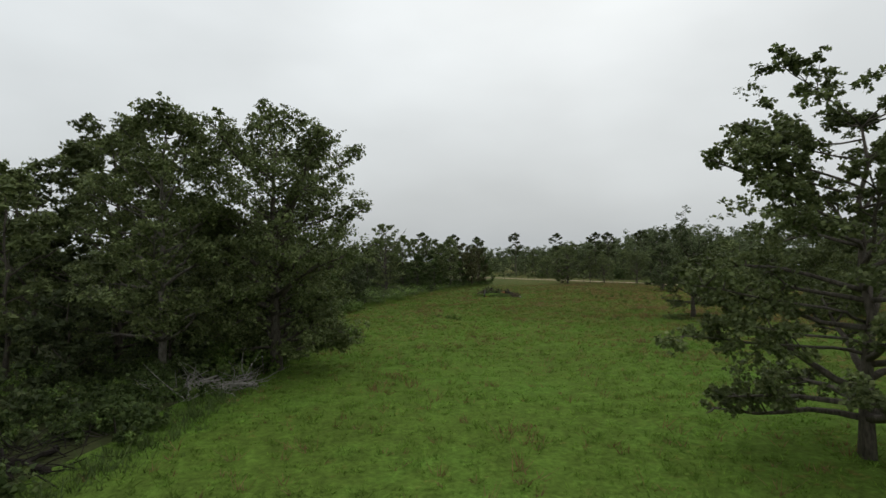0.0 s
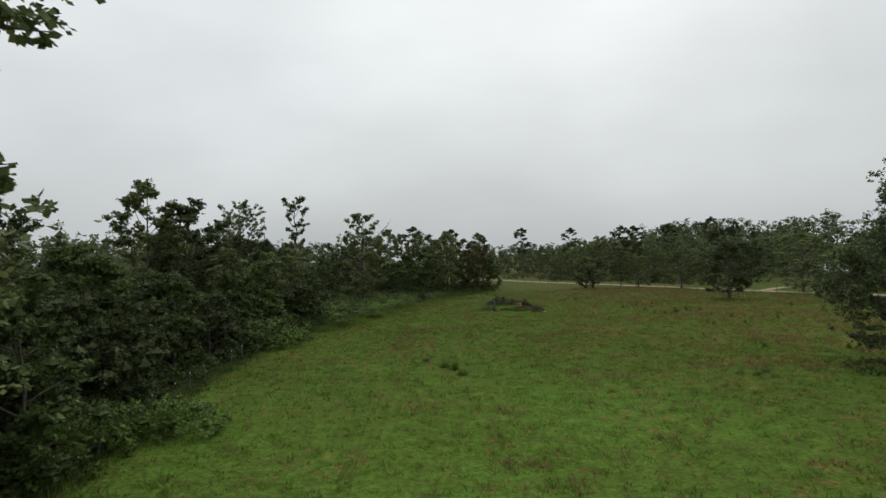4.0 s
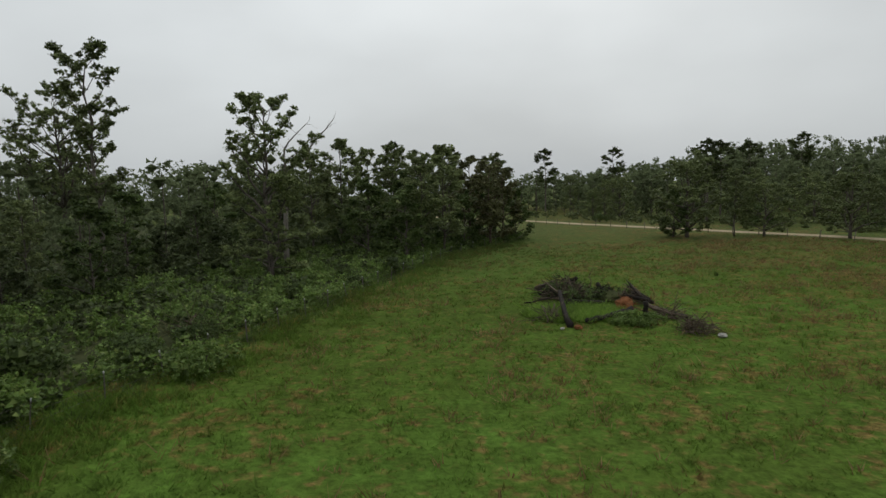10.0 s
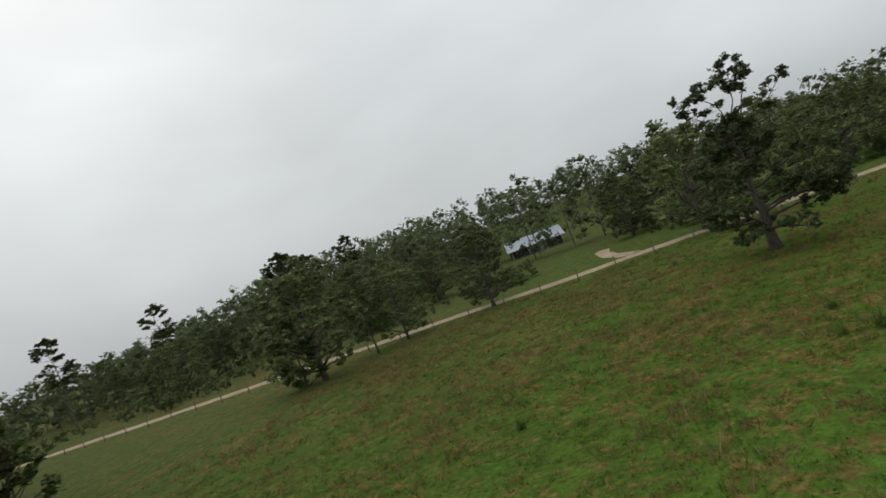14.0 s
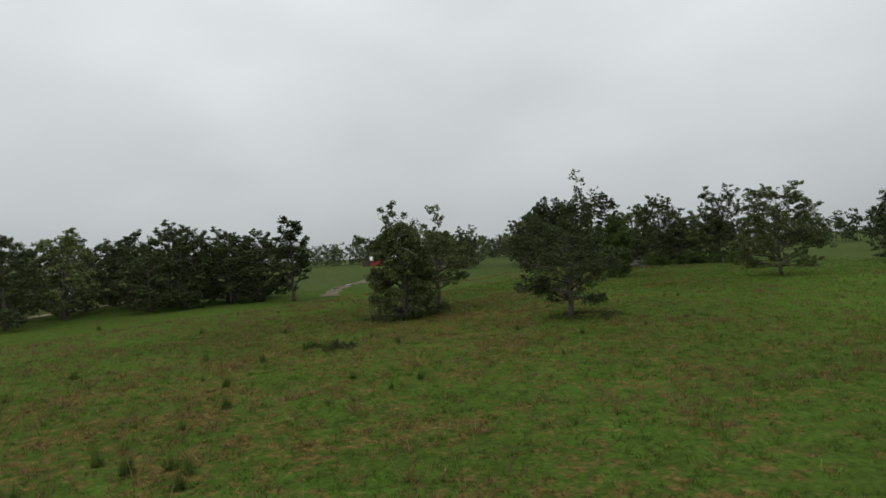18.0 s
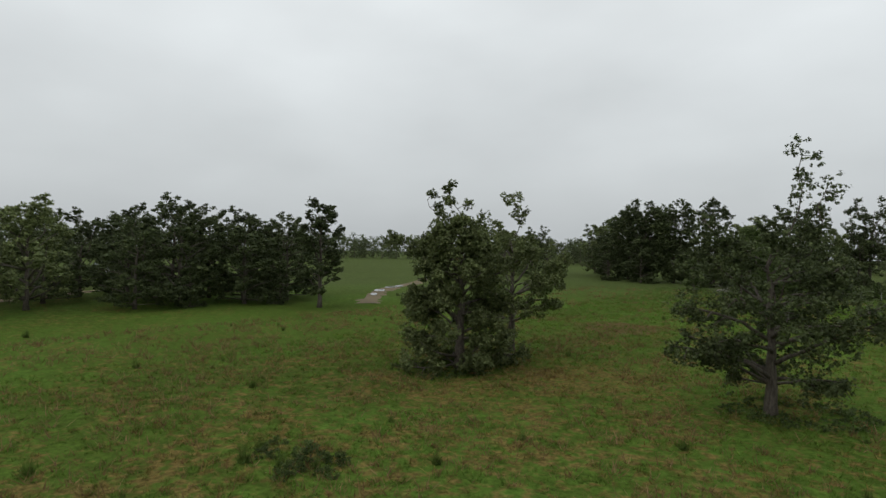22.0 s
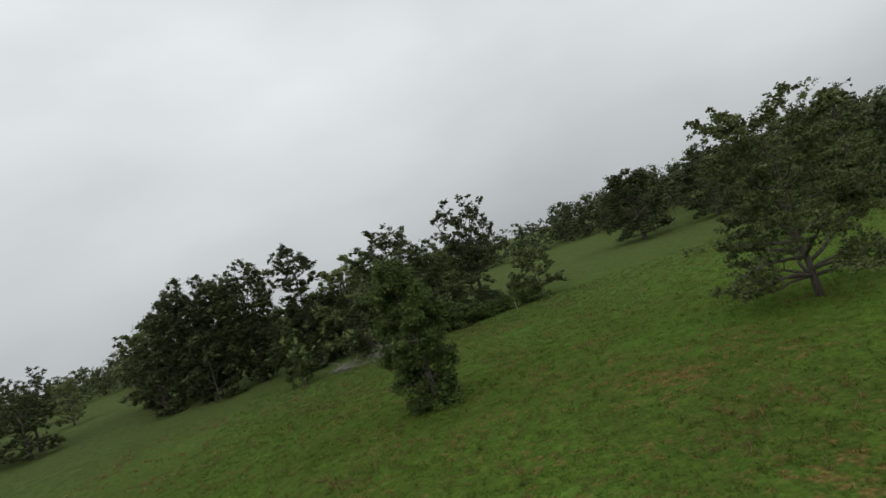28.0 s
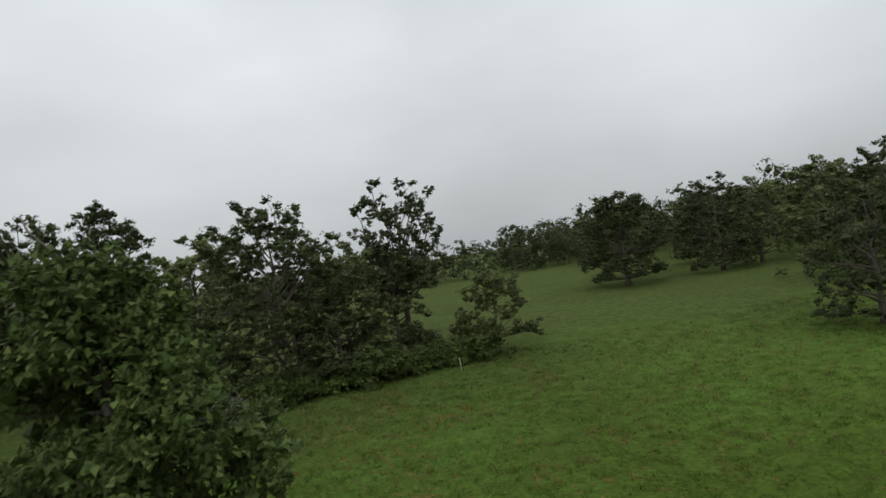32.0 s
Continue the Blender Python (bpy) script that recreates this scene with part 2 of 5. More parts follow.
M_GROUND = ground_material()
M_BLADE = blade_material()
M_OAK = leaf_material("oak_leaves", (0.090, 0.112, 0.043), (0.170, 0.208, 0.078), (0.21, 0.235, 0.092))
# tone lowered here and in the brambles to imitate deep shade between clumps
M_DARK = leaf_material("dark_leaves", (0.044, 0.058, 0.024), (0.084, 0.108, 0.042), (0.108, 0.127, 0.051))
# pale, low-contrast leaves: the mist over distant woods is in this colour
M_FAR = leaf_material("hazed_woods_leaves", (0.100, 0.122, 0.062), (0.134, 0.162, 0.082), (0.148, 0.172, 0.086), 0.5, 0.9, 0.04)
M_BRIGHT = leaf_material("bright_leaves", (0.074, 0.118, 0.028), (0.14, 0.212, 0.049), (0.18, 0.22, 0.064))
M_BRAMBLE = leaf_material("bramble_leaves", (0.048, 0.074, 0.022), (0.092, 0.132, 0.037), (0.125, 0.155, 0.048))
M_PINE = leaf_material("pine_needles", (0.032, 0.044, 0.0112), (0.062, 0.080, 0.0198), None, 0.15)
M_RUST = leaf_material("rusty_leaves", (0.070, 0.070, 0.032), (0.122, 0.120, 0.050), (0.12, 0.14, 0.05))
M_WEED = leaf_material("weed_leaves", (0.066, 0.108, 0.023), (0.118, 0.182, 0.038), (0.15, 0.18, 0.05), 0.45)
M_LUSH = leaf_material("lush_grass", (0.13, 0.215, 0.034), (0.20, 0.33, 0.055), (0.24, 0.31, 0.08), 0.55)
M_STRAW = leaf_material("dry_grass", (0.15, 0.094, 0.042), (0.25, 0.158, 0.074), (0.30, 0.205, 0.105), 0.3)
M_BARK = bark_material("oak_bark", (0.045, 0.038, 0.031), (0.14, 0.12, 0.097), (0.16, 0.16, 0.13))
M_PALE = bark_material("pale_bark", (0.075, 0.066, 0.052), (0.2, 0.18, 0.15), (0.26, 0.25, 0.215))
M_DEAD = bark_material("dead_wood", (0.034, 0.025, 0.017), (0.125, 0.095, 0.068), (0.20, 0.17, 0.135))
M_BLEACH = bark_material("bleached_wood", (0.12, 0.11, 0.095), (0.3, 0.28, 0.25), (0.36, 0.34, 0.31))
M_CHAR = bark_material("charred_wood", (0.007, 0.006, 0.005), (0.026, 0.021, 0.017), (0.075, 0.062, 0.05))
# litter tone kept very dark to hold the shade under the trees
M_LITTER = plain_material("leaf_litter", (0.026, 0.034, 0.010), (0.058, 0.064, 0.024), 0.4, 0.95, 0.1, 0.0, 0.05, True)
M_CLAY = plain_material("red_clay", (0.11, 0.045, 0.018), (0.24, 0.10, 0.042), 0.22, 0.95, 0.1, 0.0, 0.08)
M_ROAD = plain_material("sandy_gravel", (0.25, 0.19, 0.12), (0.42, 0.335, 0.225), 0.5, 0.95, 0.15, 0.0, 0.02, True)
M_SAND = plain_material("wet_sandy_soil", (0.090, 0.068, 0.030), (0.15, 0.108, 0.052), 1.2, 0.8, 0.3, 0.0, 0.03, True)
M_WATER = plain_material("puddle_water", (0.06, 0.05, 0.035), (0.08, 0.068, 0.05), 2.0, 0.04, 0.5)
M_METAL = plain_material("galvanised_roof", (0.22, 0.245, 0.28), (0.34, 0.37, 0.41), 0.5, 0.45, 0.4, 0.3)
M_WHITE = plain_material("white_painted_metal", (0.66, 0.66, 0.65), (0.8, 0.8, 0.79), 0.7, 0.45, 0.4)
M_RED = plain_material("red_painted_siding", (0.24, 0.035, 0.03), (0.34, 0.055, 0.045), 0.6, 0.6, 0.3)
M_WALL = plain_material("dark_wood_siding", (0.05, 0.04, 0.034), (0.10, 0.082, 0.068), 0.4, 0.8, 0.2)
M_TRIM = plain_material("grey_painted_trim", (0.36, 0.36, 0.35), (0.5, 0.5, 0.48), 0.3, 0.6, 0.3)
M_PANE = plain_material("dark_window_glass", (0.02, 0.024, 0.028), (0.04, 0.045, 0.05), 1.0, 0.06, 0.5)
M_POST = plain_material("weathered_post_wood", (0.10, 0.085, 0.068), (0.24, 0.21, 0.175), 0.1, 0.9, 0.15)
M_STONE = plain_material("pale_rubble", (0.2, 0.19, 0.17), (0.36, 0.34, 0.31), 0.12, 0.9, 0.2, 0.0, 0.02)
M_WIRE = plain_material("rusty_wire", (0.10, 0.085, 0.075), (0.2, 0.18, 0.16), 0.2, 0.6, 0.4, 0.6)


# ---- lie of the land ----
def ease(a, b, v):
    k = min(1.0, max(0.0, (v - a) / (b - a)))
    return k * k * (3 - 2 * k)


def land(x, y):
    """Height of the ground."""
    z = 0.14 * noise.noise((x * 0.06, y * 0.06, 0.0)) + 0.5 * noise.noise((x * 0.013, y * 0.013, 3.0))
    z -= 0.55 * math.exp(-((x - 15) / 45) ** 2 - ((y - 128) / 38) ** 2)
    z += 1.4 * ease(10, -60, y)
    far = math.hypot(x - 60, y - 60)
    z += 11.0 * ease(215, 330, y + 0.35 * x - 25) * ease(40, 130, x)
    z += 1.5 * ease(150, 330, far) * (0.5 + noise.noise((x * 0.004, y * 0.004, 7.0)))
    return z


def mesh(name, verts, faces, mat, smooth=False):
    me = bpy.data.meshes.new(name)
    me.from_pydata([tuple(v) for v in verts], [], [tuple(f) for f in faces])
    me.materials.append(mat)
    if smooth:
        me.polygons.foreach_set("use_smooth", [True] * len(me.polygons))
    me.update()
    return me


def part_of(parent, name, me, label="", m=None):
    ob = new(name, me)
    ob.parent = parent
    if m is not None:
        ob.matrix_basis = m
    return tagged(ob, label)


def thing(name, label, category, group="", at=None):
    """An empty at the base of a thing."""
    ob = new(name)
    ob.empty_display_size = 0.3
    if at is not None:
        ob.matrix_basis = at
    return tagged(ob, label, category, group)


class Shape:
    """Faces of one mesh, gathered piece by piece."""

    def __init__(self):
        self.v, self.f = [], []

    def box(self, x0, y0, z0, x1, y1, z1):
        b = len(self.v)
        self.v += [(x, y, z) for z in (z0, z1) for x, y in ((x0, y0), (x1, y0), (x1, y1), (x0, y1))]
        self.f += [tuple(b + i for i in q) for q in ((3, 2, 1, 0), (4, 5, 6, 7), (0, 1, 5, 4), (1, 2, 6, 5), (2, 3, 7, 6), (3, 0, 4, 7))]
        return self

    def prism(self, outline, y0, y1):
        """An outline in x and z, drawn out along y."""
        b, n = len(self.v), len(outline)
        self.v += [(x, y0, z) for x, z in outline] + [(x, y1, z) for x, z in outline]
        self.f += [tuple(range(b, b + n)), tuple(range(b + 2 * n - 1, b + n - 1, -1))]
        self.f += [(b + i, b + n + i, b + n + (i + 1) % n, b + (i + 1) % n) for i in range(n)]
        return self

    def tube(self, points, radii, sides=6, rough=0.0, rnd=random):
        """A round limb along points; rough: unevenness of its outline."""
        b = len(self.v)
        pts = [Vector(p) for p in points]
        side = None
        for i, p in enumerate(pts):
            way = (pts[min(i + 1, len(pts) - 1)] - pts[max(i - 1, 0)])
            way = way.normalized() if way.length > 1e-6 else Vector((0, 0, 1))
            if side is None:
                side = way.orthogonal().normalized()
            side = (side - way * side.dot(way))
            side = side.normalized() if side.length > 1e-6 else way.orthogonal().normalized()
            up = way.cross(side)
            for k in range(sides):
                a = 2 * math.pi * k / sides
                r = radii[i] * (1 + rough * (rnd.random() - 0.5))
                self.v.append(tuple(p + (side * math.cos(a) + up * math.sin(a)) * r))
        for i in range(len(pts) - 1):
            for k in range(sides):
                q, w = b + i * sides + k, b + i * sides + (k + 1) % sides
                self.f.append((q, w, w + sides, q + sides))
        self.f.append(tuple(b + k for k in reversed(range(sides))))
        e = b + (len(pts) - 1) * sides
        self.f.append(tuple(e + k for k in range(sides)))
        return self

    def mesh(self, name, mat, smooth=False):
        return mesh(name, self.v, self.f, mat, smooth)


def fast_mesh(name, verts, size, mat):
    """Many faces of `size` corners each, none shared."""
    n = len(verts) // size
    me = bpy.data.meshes.new(name)
    me.vertices.add(len(verts))
    me.vertices.foreach_set("co", np.ascontiguousarray(verts, dtype=np.float32).ravel())
    me.loops.add(len(verts))
    me.loops.foreach_set("vertex_index", np.arange(len(verts), dtype=np.int32))
    me.polygons.add(n)
    me.polygons.foreach_set("loop_start", np.arange(0, n * size, size, dtype=np.int32))
    me.polygons.foreach_set("loop_total", np.full(n, size, dtype=np.int32))
    me.materials.append(mat)
    me.update(calc_edges=True)
    return me


def leaves(centres, radii, count, size, rng, flat=0.7, hang=0.0, core=0.36, kite=False):
    """Corners of leaf blades: count blades a clump, gathered in sprays that stand out of it."""
    c, r = np.asarray(centres, dtype=float), np.asarray(radii, dtype=float)
    m = max(1, int(round(count / 8)))
    per = max(1, count // m)
    d = rng.normal(size=(len(c) * m, 3)) + np.array([0, 0, 0.25])
    d /= np.linalg.norm(d, axis=1, keepdims=True)
    rs = np.repeat(r, m)
    out = rs * (0.3 + 0.62 * rng.random(len(rs)) ** 0.6)
    spray = np.repeat(c, m, axis=0) + d * out[:, None] * np.array([1, 1, flat])
    spray[:, 2] -= hang * rs * rng.random(len(rs)) ** 2
    wide = np.repeat(rs * 0.66 / m ** 0.3, per)
    d, n = np.repeat(d, per, axis=0), len(rs) * per
    away = rng.normal(size=(n, 3))
    away /= np.linalg.norm(away, axis=1, keepdims=True)
    pos = np.repeat(spray, per, axis=0) + away * (wide * rng.random(n) ** 0.45)[:, None] * np.array([1, 1, 0.72])
    way = rng.normal(size=(n, 3)) * 0.6 + away * 0.9 + d * 0.5
    way[:, 2] -= 0.3 + 0.5 * hang
    way /= np.linalg.norm(way, axis=1, keepdims=True)
    up = rng.normal(size=(n, 3)) * 0.7 + np.array([0, 0, 1.3]) + away * 0.7 + d * 0.4
    side = np.cross(way, up)
    side /= np.linalg.norm(side, axis=1, keepdims=True) + 1e-9
    s = size * (0.6 + 0.8 * rng.random(n))[:, None]
    if kite:
        q = np.stack([pos - way * s * 0.5, pos + side * s * 0.42 + way * s * 0.05, pos + way * s * 0.55, pos - side * s * 0.42 + way * s * 0.05], 1)
        return q.reshape(-1, 3)
    q = np.empty((n, 3, 3))
    q[:, 0] = pos - way * s * 0.4 + side * s * 0.44
    q[:, 1] = pos + way * s * 0.6
    q[:, 2] = pos - way * s * 0.4 - side * s * 0.44
    if not core:
        return q.reshape(-1, 3)
    return np.concatenate([q.reshape(-1, 3), cores(centres, radii, flat, rng, core)])


HULL = np.array([(-1, 0, 0), (1, 0, 0), (0, -1, 0), (0, 1, 0), (0, 0, -1), (0, 0, 1)], dtype=float)
HULL_FACES = [(a, b, c) for a in (0, 1) for b in (2, 3) for c in (4, 5)]


def cores(centres, radii, flat, rng, size):
    """An uneven opaque hull added inside each leaf clump to close its gaps."""
    c, r = np.asarray(centres, dtype=float), np.asarray(radii, dtype=float)
    n = len(c)
    h = HULL[None] * (0.7 + 0.6 * rng.random((n, 6, 1))) * (r * size)[:, None, None] * np.array([1, 1, flat])
    h = h + c[:, None]
    return h[:, np.array(HULL_FACES).ravel()].reshape(-1, 3)


def curve_points(start, way, length, steps, bend, wander, rnd):
    """A limb's line that bends by `bend` in z and wanders."""
    pts, p, d = [Vector(start)], Vector(start), Vector(way).normalized()
    for i in range(steps):
        d = (d + Vector((rnd.gauss(0, wander), rnd.gauss(0, wander), bend / steps + rnd.gauss(0, wander * 0.6)))).normalized()
        p = p + d * (length / steps)
        pts.append(p.copy())
    return pts


def profile(stops, h):
    """Crown radius at the relative height h, between given stops."""
    for (a, ra), (b, rb) in zip(stops, stops[1:]):
        if h <= b:
            return ra + (rb - ra) * max(0.0, (h - a) / (b - a))
    return stops[-1][1]


def grow(seed, height, girth, crown, limbs=16, leaf=0.26, count=70, clump=1.0, rise=0.5, bend=0.2, twigs=4, lean=(0, 0),
         leaf_mat=None, bark=None, flat=0.7, hang=0.0, inner=0, tips=(), limb_parts=False, sides=7, top=0.93, fine=True, kite=False):
    """Meshes of one tree: wood pieces and a crown. crown: stops of (relative height, radius)."""
    rnd, rng = random.Random(seed), np.random.default_rng(seed)
    wood, pieces = Shape(), []
    trunk = []
    steps = 9
    for i in range(steps + 1):
        h = i / steps
        wob = 0.02 * height * h
        trunk.append(Vector((lean[0] * h * height + rnd.gauss(0, wob * 0.5), lean[1] * h * height + rnd.gauss(0, wob * 0.5), -0.3 + h * height * top)))
    radii = [girth * (1.2 if i == 0 else 1.0 - 0.9 * (i / steps) ** 0.9) + 0.015 for i in range(steps + 1)]
    wood.tube(trunk, radii, sides, 0.12, rnd)
    low, high = crown[0][0], crown[-1][0]
    centres, sizes = [], []

    def on_trunk(h):
        k = min(max(h / top, 0), 0.999) * steps
        i = int(k)
        return trunk[i].lerp(trunk[i + 1], k - i), girth * (1.0 - 0.9 * (h / top) ** 0.9)

    for i in range(limbs):
        k = (i + 0.6 * rnd.random()) / limbs
        h = low + (high - low) * k ** 0.9
        az = i * 2.4 + rnd.gauss(0, 0.35)
        reach = profile(crown, h) * rnd.uniform(0.72, 1.03)
        root_h = max(low * 0.85, h - rise * reach / height * rnd.uniform(0.6, 1.1))
        root, r0 = on_trunk(min(root_h, 0.97))
        way = Vector((math.cos(az), math.sin(az), (h - root_h) * height / max(reach, 0.5)))
        length = math.hypot(reach, (h - root_h) * height)
        pts = curve_points(root, way, length * 1.08, 6, bend + 0.7 * (k - 0.45), 0.2, rnd)
        floor = min(root.z, low * height * 0.55)
        pts = [Vector((q.x, q.y, max(q.z, floor + 0.05 * n))) for n, q in enumerate(pts)]
        w = max(0.03, min(r0 * 0.7, 0.02 * length + 0.03))
        limb = Shape() if limb_parts else wood
        if fine:
            limb.tube(pts, [w * (1 - 0.85 * j / 6) + 0.008 for j in range(7)], 5, 0.1, rnd)
        else:
            limb.tube(pts[::2], [w * (1 - 0.27 * j) + 0.01 for j in range(4)], 4, 0.1, rnd)
        full = 0.72 + 0.28 * profile(crown, h) / max(r for _, r in crown)
        for j in range(twigs):
            # side boughs, left and right in turn, shorter towards the tip, each ending in tufts of leaves
            k = 0.3 + 0.7 * ((j + rnd.random() * 0.8) / twigs) if j else 0.999
            a = pts[int(k * 5.99)].lerp(pts[int(k * 5.99) + 1], k * 5.99 % 1)
            ahead = (pts[6] - pts[3]).normalized()
            across = ahead.cross(Vector((0, 0, 1)))
            across = across.normalized() if across.length > 0.05 else Vector((math.sin(az), -math.cos(az), 0))
            out = (ahead * rnd.uniform(0.3, 0.9) + across * (1 if j % 2 else -1) * rnd.uniform(0.5, 1.2) + Vector((0, 0, rnd.gauss(0.28 - 0.75 * hang, 0.4)))).normalized()
            far = min(0.46 * length, clump * rnd.uniform(1.3, 3.0)) * (1.25 - 0.7 * k)
            c = a + out * (far if j else 0.2 * clump)
            if j and fine:
                limb.tube([a, a.lerp(c, 0.5) + Vector((rnd.gauss(0, 0.08), rnd.gauss(0, 0.08), 0.06 * far)), c], [w * 0.34 + 0.008, w * 0.22 + 0.006, 0.006], 4)
            tufts = (c,) if not j else (c, a.lerp(c, 0.55))
            for tuft in tufts:
                if tuft.z > low * height * 0.7:
                    centres.append(tuft + Vector((rnd.gauss(0, 0.18), rnd.gauss(0, 0.18), rnd.gauss(0.05, 0.14))) * clump)
                    sizes.append(clump * rnd.uniform(0.5, 1.05) * full * (1.0 if tuft is c else 0.8))
        if limb_parts:
            pieces.append(limb)
    # rounded lobes of leaves all round the crown
    lobe, wide, lobes = None, max(r for _, r in crown), max(1, inner // 7)
    for i in range(inner):
        if i % 7 == 0:
            h = low + (high * 0.96 - low) * min(1.0, (i // 7 + rnd.random()) / lobes) ** 0.9
            a, base = i // 7 * 2.4 + rnd.gauss(0, 0.3), on_trunk(min(h, 0.97))[0]
            lobe = Vector((base.x, base.y, h * height)) + Vector((math.cos(a), math.sin(a), 0)) * profile(crown, h) * rnd.uniform(0.5, 0.88)
        centres.append(lobe + Vector((rnd.gauss(0, 1), rnd.gauss(0, 1), rnd.gauss(0, 0.6))) * wide * 0.13)
        sizes.append(clump * rnd.uniform(0.7, 1.2))
    # stray boughs that stand out of the crown: end place, relative start height, tufts of leaves
    for dx, dy, z_end, start, tufts in tips:
        root, r0 = on_trunk(start)
        end = Vector((dx, dy, z_end))
        pts = []
        for j in range(9):
            k = j / 8
            swing = math.sin(k * math.pi) * 0.09 * (end - root).length
            pts.append(root.lerp(end, k) + Vector((rnd.gauss(0, 0.1) + swing * math.sin(k * 7), rnd.gauss(0, 0.1) + swing * math.cos(k * 6), 0.12 * math.sin(k * 3.1))))
        bough = Shape() if limb_parts else wood
        bough.tube(pts, [max(0.05, r0 * 0.36) * (1 - 0.85 * j / 8) + 0.01 for j in range(9)], 5, 0.1, rnd)
        for j in range(tufts):
            a = pts[8 - j % 4]
            c = a + Vector((rnd.gauss(0, 0.36), rnd.gauss(0, 0.36), rnd.gauss(0.1, 0.28)))
            bough.tube([a, c], [0.03, 0.01], 4)
            for tuft in (c, c + Vector((rnd.gauss(0, 0.2), rnd.gauss(0, 0.2), rnd.gauss(0, 0.15)))):
                centres.append(tuft)
                sizes.append(rnd.uniform(0.32, 0.55))
        if limb_parts:
            pieces.append(bough)
    crown_v = leaves(centres, sizes, count, leaf, rng, flat, hang, 0.34 if leaf < 0.165 else 0.5, kite)
    return dict(wood=wood, limbs=pieces, crown=crown_v, corners=4 if kite else 3, leaf_mat=leaf_mat or M_OAK, bark=bark or M_BARK)


def tree(label, g, x, y, turn=0.0, name="tree", category="tree", group="", scale=1.0, z=None):
    """Stands a grown tree on the ground as one thing with its parts."""
    at = pose(x, y, land(x, y) if z is None else z, 0, 0, turn) @ Matrix.Scale(scale, 4)
    t = thing(name, label, category, group)
    t.matrix_basis = at
    part_of(t, "trunk", g["wood"].mesh("trunk", g["bark"], True))
    for limb in g["limbs"]:
        part_of(t, "limb", limb.mesh("limb", g["bark"], True))
    part_of(t, "crown", fast_mesh("crown", g["crown"], g["corners"], g["leaf_mat"]))
    return t


def stand(ob, x, y, turn, scale, label=""):
    """A copy of a thing on the ground at x, y."""
    c = copy_thing(ob, Matrix.Identity(4))
    c.matrix_basis = pose(x, y, land(x, y) - 0.05, 0, 0, turn) @ Matrix.Scale(scale, 4)
    if label:
        c["label"] = label
    return c


# ---- ground ----
def axis(near_a, near_b, step, far):
    inner = list(np.arange(near_a, near_b + 0.1, step))
    lo, hi, d = [], [], step
    a, b = near_a, near_b
    while a > -far or b < far:
        d *= 1.35
        a, b = a - d, b + d
        lo.append(a)
        hi.append(b)
    return lo[::-1] + inner + hi


def build_ground():
    xs, ys = axis(-120, 240, 3.0, 2400), axis(-150, 300, 3.0, 2400)
    verts = [(x, y, land(x, y)) for y in ys for x in xs]
    n = len(xs)
    faces = [(j * n + i, j * n + i + 1, j * n + n + i + 1, j * n + n + i) for j in range(len(ys) - 1) for i in range(n - 1)]
    ob = new("ground", mesh("ground", verts, faces, M_GROUND, True))
    tagged(ob, "green cattle pasture with dry tan patches and a bare earth spot", "pasture", kind="structure")


build_ground()


def smooth_line(points, step=2.0):
    """Points at even steps along a soft curve through the given ones."""
    pts = [Vector((x, y, 0)) for x, y in points]
    out = []
    for i in range(len(pts) - 1):
        a, b, c, d = pts[max(i - 1, 0)], pts[i], pts[i + 1], pts[min(i + 2, len(pts) - 1)]
        n = max(2, int((c - b).length / step))
        for k in range(n):
            t = k / n
            out.append(0.5 * ((2 * b) + (c - a) * t + (2 * a - 5 * b + 4 * c - d) * t * t + (3 * b - a - 3 * c + d) * t ** 3))
    out.append(pts[-1])
    return out


def strip(name, points, width, mat, label, category, lift=0.05, crown=0.04, rag=0.35, seed=1):
    """A track laid on the ground, with ragged edges."""
    rnd = random.Random(seed)
    line = smooth_line(points)
    verts, faces = [], []
    for i, p in enumerate(line):
        way = (line[min(i + 1, len(line) - 1)] - line[max(i - 1, 0)]).normalized()
        side = Vector((way.y, -way.x, 0))
        w = width / 2
        for k in (-1.0, -0.55, 0.0, 0.55, 1.0):
            q = p + side * (k * w + (rnd.uniform(-rag, rag) if abs(k) == 1 else 0))
            verts.append((q.x, q.y, land(q.x, q.y) + lift + (crown * (1 - abs(k)) if abs(k) < 1 else -0.09)))
    for i in range(len(line) - 1):
        for k in range(4):
            a = i * 5 + k
            faces.append((a, a + 1, a + 6, a + 5))
    ob = new(name, mesh(name, verts, faces, mat, True))
    return tagged(ob, label, category, kind="structure")


ROAD = [(-4, 262), (10, 240), (25, 217), (36, 194), (46, 177), (55, 162), (63, 151), (72, 139), (82, 127), (92, 114), (104, 101), (114, 88), (126, 70), (140, 48)]
strip("road", ROAD, 3.5, M_ROAD, "sandy gravel farm road along the pasture fence", "road")
strip("driveway", [(66, 149.5), (70, 155), (77, 160)], 2.2, M_ROAD, "short sandy driveway leading off the road", "driveway", 0.06, seed=2)
strip("farm_track", [(86, 44), (96, 33), (106, 20), (113, 6), (124, -14)], 3.8, M_SAND, "worn sandy track with standing rain water", "track", 0.05, 0.03, 1.3, 3)


